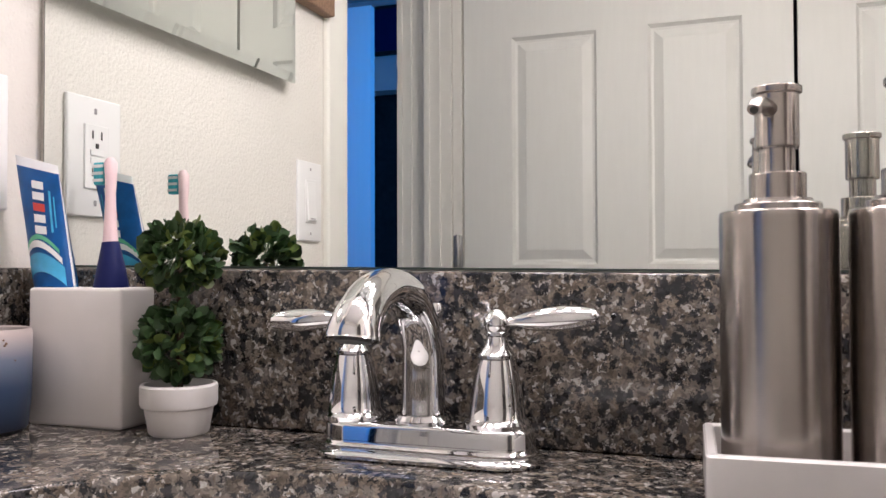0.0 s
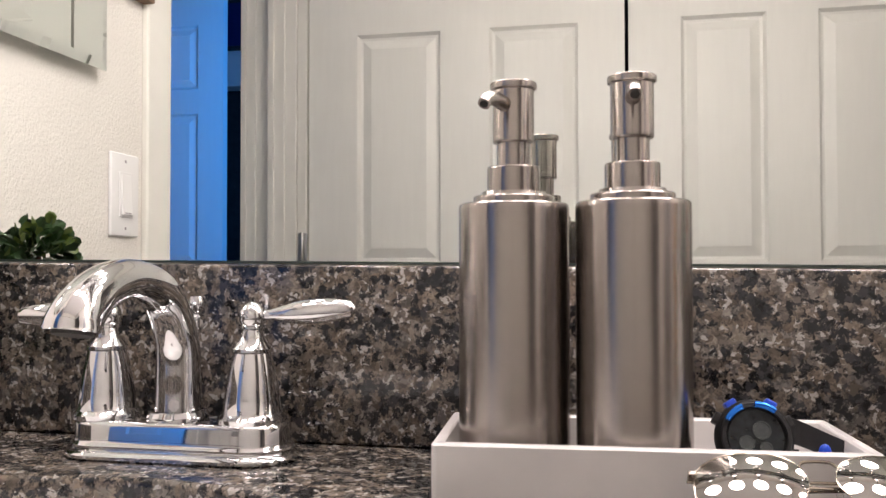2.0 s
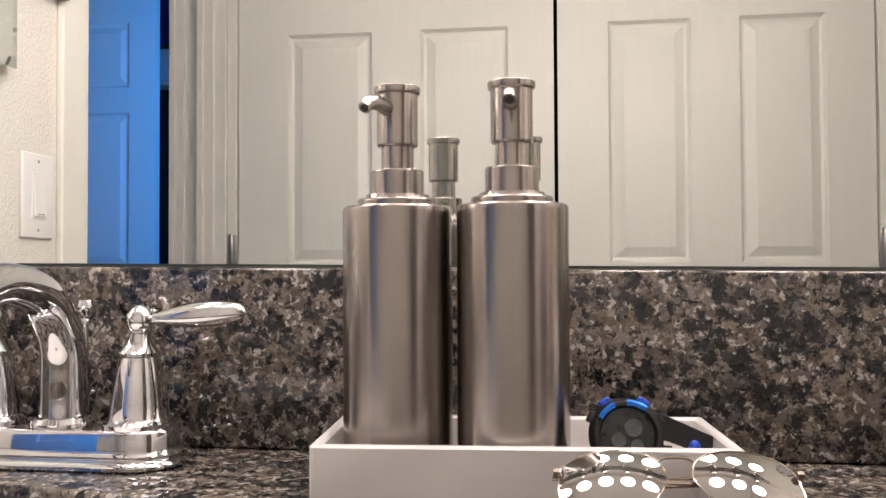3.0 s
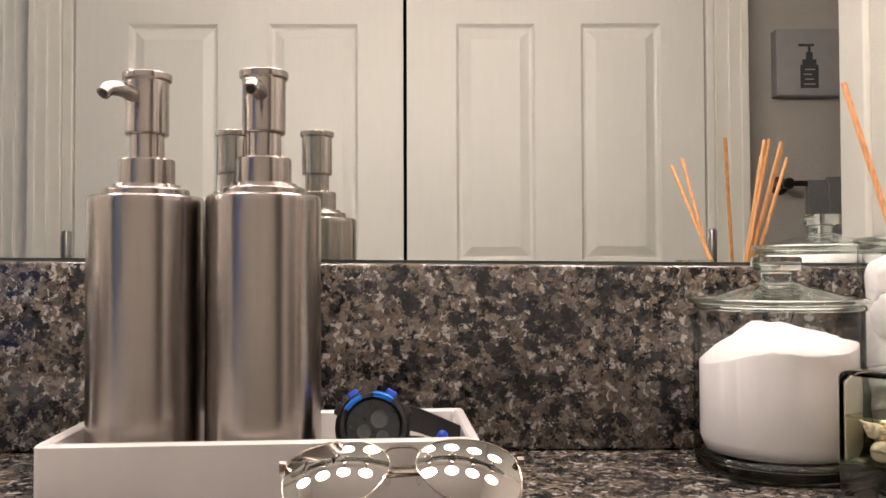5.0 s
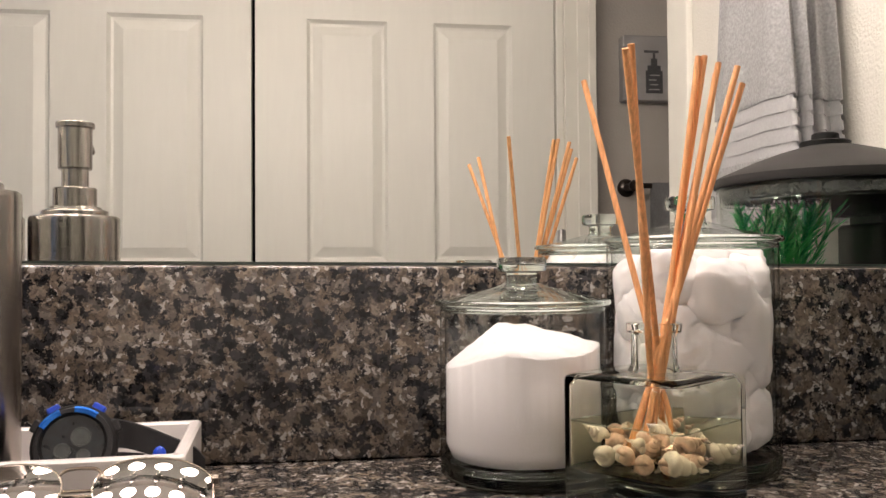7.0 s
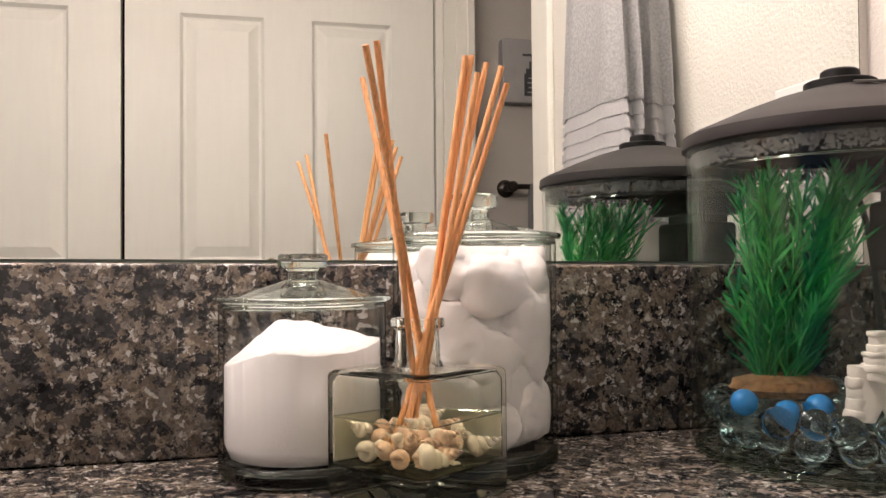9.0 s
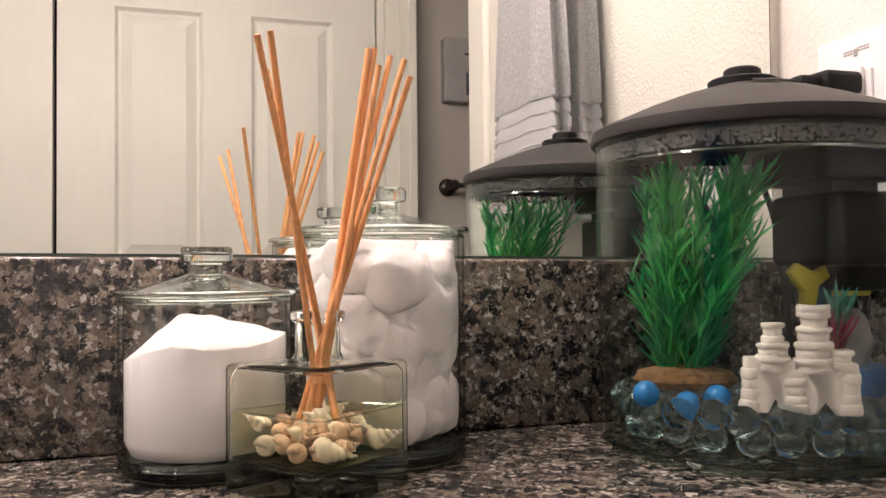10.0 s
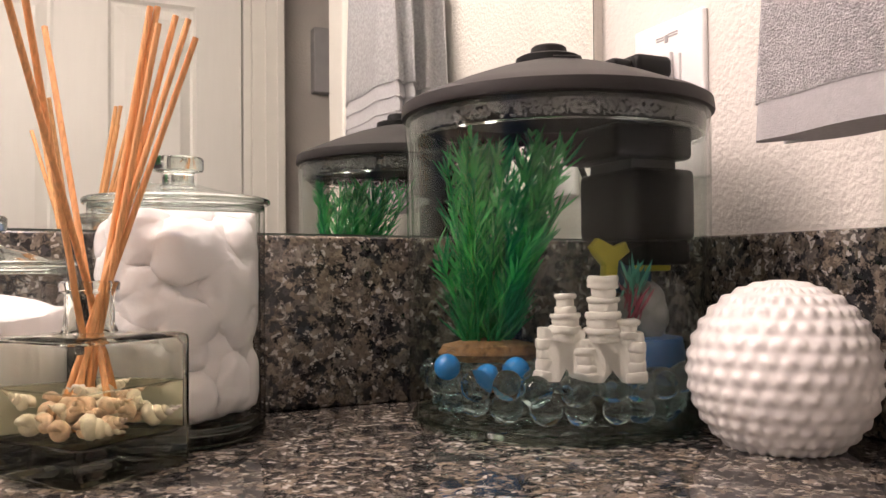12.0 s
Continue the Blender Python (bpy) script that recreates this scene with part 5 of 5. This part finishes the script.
rg = random.Random(8)
slots = [(-0.018, -0.019), (-0.008, -0.022), (0.004, -0.021), (0.016, -0.022), (-0.022, -0.008), (-0.022, 0.004), (-0.021, 0.016), (0.021, -0.009), (0.021, 0.006), (0.016, 0.019), (-0.006, 0.020), (-0.008, -0.010), (0.008, -0.008), (0.006, 0.006), (-0.010, 0.006)]
for k, (x, y) in enumerate(slots):
    shell(x, y, 0.0262 + rg.uniform(-0.002, 0.006), rg.uniform(0.0105, 0.0145), rg.uniform(0, 360), rg.uniform(60, 120), k % 3 == 0)
for k in range(26):
    shell(rg.uniform(-0.022, 0.022), rg.uniform(-0.022, 0.022), 0.0235 + rg.uniform(0, 0.014), rg.uniform(0.0085, 0.0125), rg.uniform(0, 360), rg.uniform(40, 130), k % 2 == 0)
for k in range(8):
    part("shell", ball(rg.uniform(0.0025, 0.004), (rg.uniform(-0.021, 0.021), rg.uniform(-0.021, 0.021), 0.0235 + rg.uniform(0, 0.012)), 2, (1, 0.8, 0.7)), SHELL_W, df, "", "all")

# ---- fish tank ----
TX, TY, TR = 0.7840, 0.4975, 0.0975
tk = thing("fish_tank", "round clear plastic fish tank with a charcoal lid", "fish tank", at=(TX, TY, ZC))
part("wall", lathe([(TR - 0.004, 0.002), (TR - 0.001, 0.005), (TR - 0.002, 0.02), (TR, 0.185), (TR, 0.192), (TR - 0.003, 0.192), (TR - 0.003, 0.185), (TR - 0.005, 0.02), (TR - 0.006, 0.006)], 96), TANKPL, tk, "", True)
part("floor", lathe([(0, 0.0), (TR - 0.012, 0.0), (TR - 0.004, 0.002), (TR - 0.006, 0.005), (0, 0.005)], 96), TANKPL, tk, "", True)
part("foot_ring", tube([((TR - 0.006) * math.cos(t), (TR - 0.006) * math.sin(t), 0.0035) for t in [2 * math.pi * i / 80 for i in range(80)]], 0.0026, 8, True), FOOTGLASS, tk, "", True)
lid = part("lid", lathe([(TR - 0.004, 0.1925), (TR + 0.0022, 0.1930), (TR + 0.0026, 0.1945), (TR + 0.0018, 0.2005), (TR - 0.0035, 0.2035), (0.084, 0.2075), (0.066, 0.2150), (0.045, 0.2225), (0.024, 0.2285), (0, 0.2292)], 96), LIDGREY, tk, "charcoal domed plastic lid", True)
part("lid_skirt", lathe([(TR - 0.0035, 0.1895), (TR - 0.0035, 0.1928), (TR - 0.006, 0.1928), (TR - 0.006, 0.1895)], 96), BLACK, lid, "black inner skirt", True)
part("knob", lathe([(0.0215, 0.2280), (0.0215, 0.2325), (0.020, 0.2335), (0.012, 0.2345), (0.0115, 0.2395), (0.0100, 0.2408), (0, 0.2412)], 36, pose(-0.004, 0.0, 0)), BLACK, lid, "black round feed cap", True)
part("hole", lathe([(0, 0.0), (0.0085, 0.0), (0.0085, 0.0006), (0, 0.0006)], 24, pose(-0.012, -0.034, 0.2262, 14, -5)), SLOT, lid, "finger hole")
# crust of dried droplets at the water's edge
rg = random.Random(21)
bm = bmesh.new()
for k in range(4200):
    a_, z = rg.uniform(0, 2 * math.pi), 0.1805 + rg.random() ** 0.8 * 0.0095
    r = TR - 0.0042
    ball(rg.uniform(0.0005, 0.0016), (r * math.cos(a_), r * math.sin(a_), z), 1, (1, 1, rg.uniform(0.4, 1.3)), bm)
tagged(part("water_crust", bm, FOAM, tk, "grey crust of dried droplets", "all"), kind="stuff")
part("water_line", tube([((TR - 0.0040) * math.cos(t), (TR - 0.0040) * math.sin(t), 0.1785) for t in [2 * math.pi * i / 80 for i in range(80)]], 0.0007, 6, True), THICK, tk, "bright water line", True)

part("water", lathe([(0, 0.0055), (TR - 0.0072, 0.0065), (TR - 0.0062, 0.02), (TR - 0.0042, 0.1784), (0, 0.1784)], 96), TANKWATER, tk, "faintly green water", True)
fl = thing("tank_filter", "black box filter hanging inside the tank", "filter")


def filter_box(x0, x1, y0, y1, z0, z1, bevel):
    return box(TX + x0, TX + x1, TY + y0, TY + y1, ZC + z0, ZC + z1, bevel, 3)


part("body", filter_box(0.032, 0.081, -0.042, 0.022, 0.114, 0.160, 0.005), BLACK, fl, "", True)
part("top", filter_box(0.022, 0.084, -0.036, 0.028, 0.1665, 0.189, 0.004), BLACK, fl, "", True)
part("intake", filter_box(0.044, 0.079, -0.038, 0.010, 0.098, 0.1135, 0.003), BLACK, fl, "", True)
part("neck", filter_box(0.038, 0.074, -0.030, 0.016, 0.1595, 0.167, 0.001), RUBBER, fl)

pl = thing("aquarium_plant", "tall green plastic plant on a brown base in the tank", "plant")
bx, by = TX - 0.054, TY - 0.007
bm = lathe([(0, 0.0), (0.020, 0.0), (0.023, 0.004), (0.021, 0.009), (0.012, 0.012), (0, 0.0125)], 28)
for v in bm.verts:
    v.co.x *= 1.35
    v.co.y *= 0.9
    v.co += v.co.normalized() * 0.0022 * noise.noise(v.co * 160)
bm.transform(pose(bx, by, ZC + 0.041, 0, 0, -25))
part("base", bm, ROCK, pl, "brown gravelly base", True)


def blade(bm, p, d, ln, w, rg):
    """A strap leaf: narrow at its foot, widest at a third, bent and pointed."""
    side = d.cross(Vector((rg.uniform(-1, 1), rg.uniform(-1, 1), rg.uniform(-0.4, 0.4)))).normalized()
    bend = Vector((rg.uniform(-0.35, 0.35), rg.uniform(-0.35, 0.35), rg.uniform(-0.1, 0.5)))
    vs = []
    for i, ww in enumerate((0.4, 0.85, 1.0, 0.75)):
        f = i / 4
        c = p + d * ln * f + bend * ln * f * f * 0.6
        vs.append((bm.verts.new(c + side * w * ww), bm.verts.new(c - side * w * ww)))
    tip = bm.verts.new(p + d * ln + bend * ln * 0.6)
    for a2, b2 in zip(vs, vs[1:]):
        bm.faces.new((a2[0], a2[1], b2[1], b2[0]))
    bm.faces.new((vs[-1][0], vs[-1][1], tip))


def inside(p, slack=0.008):
    return math.hypot(p.x - TX, p.y - TY) < TR - slack and p.z < ZC + 0.182


rg = random.Random(31)
g1, g2, stems = bmesh.new(), bmesh.new(), bmesh.new()
for k in range(26):
    a_ = 2 * math.pi * k / 26 + rg.uniform(-0.2, 0.2)
    short = k % 4 == 3
    hgt = rg.uniform(0.045, 0.085) if short else rg.uniform(0.108, 0.133)
    foot = Vector((bx + 0.014 * math.cos(a_), by + 0.008 * math.sin(a_), ZC + 0.048))
    # the fan leans over towards the tank's middle, away from its wall
    top = Vector((bx + 0.012 + 0.054 * math.cos(a_) * rg.uniform(0.1, 1.05), by + 0.040 * math.sin(a_) * rg.uniform(0.5, 1.0), ZC + 0.048 + hgt))
    off_ = Vector((top.x - TX, top.y - TY, 0))
    if off_.length > TR - 0.014:
        top -= off_ * (1 - (TR - 0.014) / off_.length)
    mid = foot.lerp(top, 0.5) - Vector((top.x - foot.x, top.y - foot.y, 0)) * 0.16
    path = smooth_path([foot, mid, top], 22)
    tube(path, [0.0011 - 0.0006 * i / 21 for i in range(22)], 6, bm=stems)
    for i in range(1, 22):
        d0 = (path[i] - path[i - 1]).normalized()
        low_ = i < 9
        for m_ in range(5 if low_ else 4):
            out_ = Vector((rg.uniform(-1, 1), rg.uniform(-1, 1), 0)).normalized()
            d = (d0 * rg.uniform(0.6, 1.1) + out_ * rg.uniform(0.35, 0.85)).normalized()
            ln = rg.uniform(0.012, 0.024) if low_ else rg.uniform(0.010, 0.027)
            if not inside(path[i] + d * ln * 1.25):
                ln *= 0.5
                if not inside(path[i] + d * ln * 1.25):
                    continue
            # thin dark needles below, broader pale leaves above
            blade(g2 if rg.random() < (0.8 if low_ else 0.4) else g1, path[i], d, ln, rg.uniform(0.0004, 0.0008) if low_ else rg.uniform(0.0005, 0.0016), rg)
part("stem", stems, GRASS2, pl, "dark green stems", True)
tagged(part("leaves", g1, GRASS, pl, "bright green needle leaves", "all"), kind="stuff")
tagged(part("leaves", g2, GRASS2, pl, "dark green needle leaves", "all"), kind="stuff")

# castle: two stepped towers, a joining wall with an arch and buttresses; one plain white ornament
cs = thing("castle_ornament", "small white castle ornament standing on the marbles", "ornament")
C0 = Vector((0.7608, 0.4285, ZC + 0.033))
turn = pose(C0.x, C0.y, C0.z, 0, 0, -35)


def tower(x, steps):
    prof = [(0, 0)]
    z = 0
    for r, h in steps:
        prof += [(r * 0.94, z + 0.0004), (r, z + 0.0016), (r, z + h - 0.0012), (r * 0.95, z + h)]
        z += h
    prof.append((0, z))
    return lathe(prof, 24, turn @ pose(x, 0, 0))


def rough(bm, amount, scale):
    """Worn, hand-made edges."""
    for v in bm.verts:
        q = v.co * scale
        v.co += Vector((noise.noise(q), noise.noise(q + Vector((9, 0, 0))), noise.noise(q + Vector((0, 9, 0))))) * amount
    return bm


def raised(x, z0, steps):
    bm = tower(x, steps)
    bm.transform(Matrix.Translation((0, 0, z0)))
    return rough(bm, 0.0010, 130)


part("tower", raised(-0.0125, 0.022, ((0.0082, 0.005), (0.0094, 0.004), (0.0078, 0.004), (0.0088, 0.003), (0.0062, 0.004), (0.0050, 0.004), (0.0064, 0.003))), CASTLE, cs, "", True)
part("tower", raised(0.0085, 0.022, ((0.0098, 0.004), (0.0112, 0.004), (0.0092, 0.005), (0.0104, 0.004), (0.0084, 0.005), (0.0096, 0.003), (0.0068, 0.005), (0.0086, 0.003), (0.0088, 0.004))), CASTLE, cs, "", True)
part("tower", raised(0.0215, 0.020, ((0.0066, 0.004), (0.0078, 0.004), (0.0062, 0.004), (0.0074, 0.003))), CASTLE, cs, "", True)
for x, r, h in ((-0.0235, 0.0058, 0.030), (-0.0015, 0.0074, 0.024), (0.0255, 0.0060, 0.028)):
    k = h / 5
    part("buttress", raised(x, 0.0, ((r * 1.25, k), (r * 1.08, k), (r * 1.0, k), (r * 1.1, k), (r * 0.9, k))), CASTLE, cs, "", True)


def arch_wall(x0, x1, z1, w, h):
    """A wall with an arched gate in its middle."""
    n, xm = 12, (x0 + x1) / 2
    prof = [(x0, 0.0), (xm - w, 0.0)] + [(xm - w * math.cos(math.pi * i / n), h + w * 1.3 * math.sin(math.pi * i / n)) for i in range(n + 1)] + [(xm + w, 0.0), (x1, 0.0), (x1, z1), (x0, z1)]
    bm = bmesh.new()
    fr_ = [bm.verts.new((x, -0.0055, z)) for x, z in prof]
    bk_ = [bm.verts.new((x, 0.0055, z)) for x, z in prof]
    bm.faces.new(fr_)
    bm.faces.new(bk_[::-1])
    for i in range(len(prof)):
        j_ = (i + 1) % len(prof)
        bm.faces.new((fr_[i], fr_[j_], bk_[j_], bk_[i]))
    bmesh.ops.triangulate(bm, faces=[f for f in bm.faces if len(f.verts) > 4])
    bm.transform(turn)
    return bm


part("arch", arch_wall(-0.0225, -0.0015, 0.0290, 0.0038, 0.014), CASTLE, cs)
part("arch", arch_wall(0.0018, 0.0250, 0.0265, 0.0042, 0.013), CASTLE, cs)

og = thing("coral_ornament", "ornament with blue base, grey rock and yellow top", "ornament")
ox, oy = TX + 0.048, TY - 0.026
part("base", lathe([(0, 0), (0.026, 0), (0.027, 0.006), (0.025, 0.018), (0, 0.019)], 28, pose(ox, oy, ZC + 0.034)), DEEPBLUE, og, "blue base", True)
bm = ball(0.017, (0, 0, 0), 3, (1.1, 0.9, 1.2))
for v in bm.verts:
    v.co += v.co.normalized() * 0.003 * noise.noise(v.co * 90)
bm.transform(pose(ox, oy, ZC + 0.068))
part("rock", bm, GREYROCK, og, "grey rock", True)
outline = ((-0.036, 0.110), (-0.030, 0.1155), (-0.018, 0.110), (-0.009, 0.1135), (-0.006, 0.107), (-0.015, 0.101), (-0.016, 0.092), (-0.021, 0.083), (-0.027, 0.086), (-0.026, 0.098), (-0.032, 0.104))
bm = bmesh.new()
loops = [[bm.verts.new((ox + x * g + (1 - g) * -0.021, oy + 0.006 + dy, ZC + z * g + (1 - g) * 0.100)) for x, z in outline] for g, dy in ((0.8, -0.0035), (1.0, -0.002), (1.0, 0.002), (0.8, 0.0035))]
for p, q in zip(loops, loops[1:]):
    for i in range(len(outline)):
        k = (i + 1) % len(outline)
        bm.faces.new((p[i], p[k], q[k], q[i]))
bm.faces.new(loops[0][::-1])
bm.faces.new(loops[-1])
bmesh.ops.triangulate(bm, faces=[f for f in bm.faces if len(f.verts) > 4])
part("star", bm, YELLOW, og, "yellow plastic star", True)
part("strip", box(ox + 0.004, ox + 0.034, oy + 0.011, oy + 0.016, ZC + 0.094, ZC + 0.104, 0.002), YELLOW, og, "yellow plastic strip")
part("panel", box(ox - 0.016, ox + 0.020, oy + 0.014, oy + 0.018, ZC + 0.080, ZC + 0.101, 0.002), DULLBLUE, og, "blue plastic piece")
rg = random.Random(41)
bm, bm3 = bmesh.new(), bmesh.new()
for k in range(46):
    p = Vector((ox - 0.022 + rg.uniform(-0.005, 0.005), oy - 0.018 + rg.uniform(-0.005, 0.005), ZC + 0.062 + rg.uniform(0, 0.028)))
    blade(bm if p.z > ZC + 0.078 else bm3, p, Vector((rg.uniform(-0.5, 0.8), rg.uniform(-0.5, 0.5), rg.uniform(0.5, 1))).normalized(), rg.uniform(0.010, 0.020), 0.0011, rg)
tagged(part("fronds", bm, SEAGREEN, og, "sea green plastic fronds"), kind="stuff")
tagged(part("fronds", bm3, MAROON, og, "maroon plastic fronds"), kind="stuff")
part("stalk", tube([(ox - 0.022, oy - 0.018, ZC + 0.034), (ox - 0.021, oy - 0.018, ZC + 0.092)], 0.0012, 8), SEAGREEN, og)

# marbles on the tank's floor
bead = bmesh.new()
bmesh.ops.create_icosphere(bead, subdivisions=3, radius=0.0098)
bme = bpy.data.meshes.new("glass_marble")
bead.to_mesh(bme)
bead.free()
bme.shade_smooth()
bme.materials.append(BEADGLASS)
rg = random.Random(51)
for layer, z in enumerate((0.0152, 0.0285)):
    for ring, rad in enumerate((0.0, 0.0185, 0.0365, 0.0545, 0.0725, 0.0810) if layer == 0 else (0.010, 0.0275, 0.0455, 0.0635, 0.0800)):
        if layer == 0 and ring == 5:
            continue
        cnt = max(1, int(2 * math.pi * rad / 0.0200))
        for i in range(cnt):
            a_ = 2 * math.pi * i / cnt + ring + rg.uniform(-0.06, 0.06)
            # only the outer rings of the lower layer can be seen
            if layer == 0 and ring < 4:
                continue
            ob = new("glass_marble", bme)
            ob.matrix_basis = pose(TX + rad * math.cos(a_), TY + rad * math.sin(a_), ZC + z + rg.uniform(-0.001, 0.0025)) @ Matrix.Scale(rg.uniform(0.86, 1.02), 4)
            tagged(ob, "clear glass marble on the tank's floor", "marble", "glass marbles in the tank")
for px, py, pz, r in ((0.6985, 0.4830, 0.0390, 0.0078), (0.7200, 0.4730, 0.0330, 0.0077), (0.7350, 0.4650, 0.0370, 0.0078)):
    tagged(part("blue_marble", ball(r, (px, py, ZC + pz), 3), BLUEBEAD, None, "", "all"), "opaque bright blue marble among clear ones", "marble", "blue marbles in the tank")

# plug in the right outlet, with its cord
pg = thing("power_plug", "black plug with its cord in the wall outlet", "plug")
part("body", box(XR - 0.044, XR - 0.010, 0.532, 0.558, 1.139, 1.156, 0.005, 3), BLACK, pg, "", True)
part("grip", box(XR - 0.062, XR - 0.043, 0.537, 0.553, 1.141, 1.152, 0.004, 3), BLACK, pg, "", True)
part("face", box(XR - 0.012, XR - 0.0088, 0.534, 0.556, 1.134, 1.160, 0.001), PLASTIC_W, pg)
part("cord", tube(smooth_path([(XR - 0.060, 0.545, 1.147), (XR - 0.078, 0.548, 1.144), (XR - 0.085, 0.578, 1.120), (XR - 0.045, 0.590, 1.05), (XR - 0.030, 0.592, 0.95), (XR - 0.030, 0.590, 0.905)], 40), 0.0024, 10), RUBBER, pg, "black cord", True)

# ---- ribbed ball ----
bl = thing("ceramic_ball", "white ceramic ball covered in rows of round bumps", "ornament", at=(0.845, 0.369, 0.9405))
bm = bmesh.new()
RB, nb = 0.0505, 30
lat, lon = 150, 240
rows = []
bump_rows = 17
for i in range(lat + 1):
    th_ = math.pi * i / lat
    z = math.cos(th_)
    row = []
    for j_ in range(lon):
        ph = 2 * math.pi * j_ / lon
        br = (th_ / math.pi) * bump_rows
        ri = int(br)
        cnt = 30
        s = math.sin(math.pi * br) ** 2 * math.sin(0.5 * cnt * ph + (ri % 2) * math.pi / 2) ** 2
        h_ = 0.0018 * (s ** 0.8) * min(1, math.sin(th_) * 1.6)
        rr = RB - 0.0016 + h_
        x, y, zz = rr * math.sin(th_) * math.cos(ph), rr * math.sin(th_) * math.sin(ph), rr * z
        row.append(bm.verts.new((x, y, max(zz, -0.0405))))
    rows.append(row)
for r, q in zip(rows, rows[1:]):
    for i in range(lon):
        bm.faces.new((r[i], r[(i + 1) % lon], q[(i + 1) % lon], q[i]))
bmesh.ops.remove_doubles(bm, verts=bm.verts[:], dist=1e-5)
part("body", bm, CERAMIC, bl, "", "all")
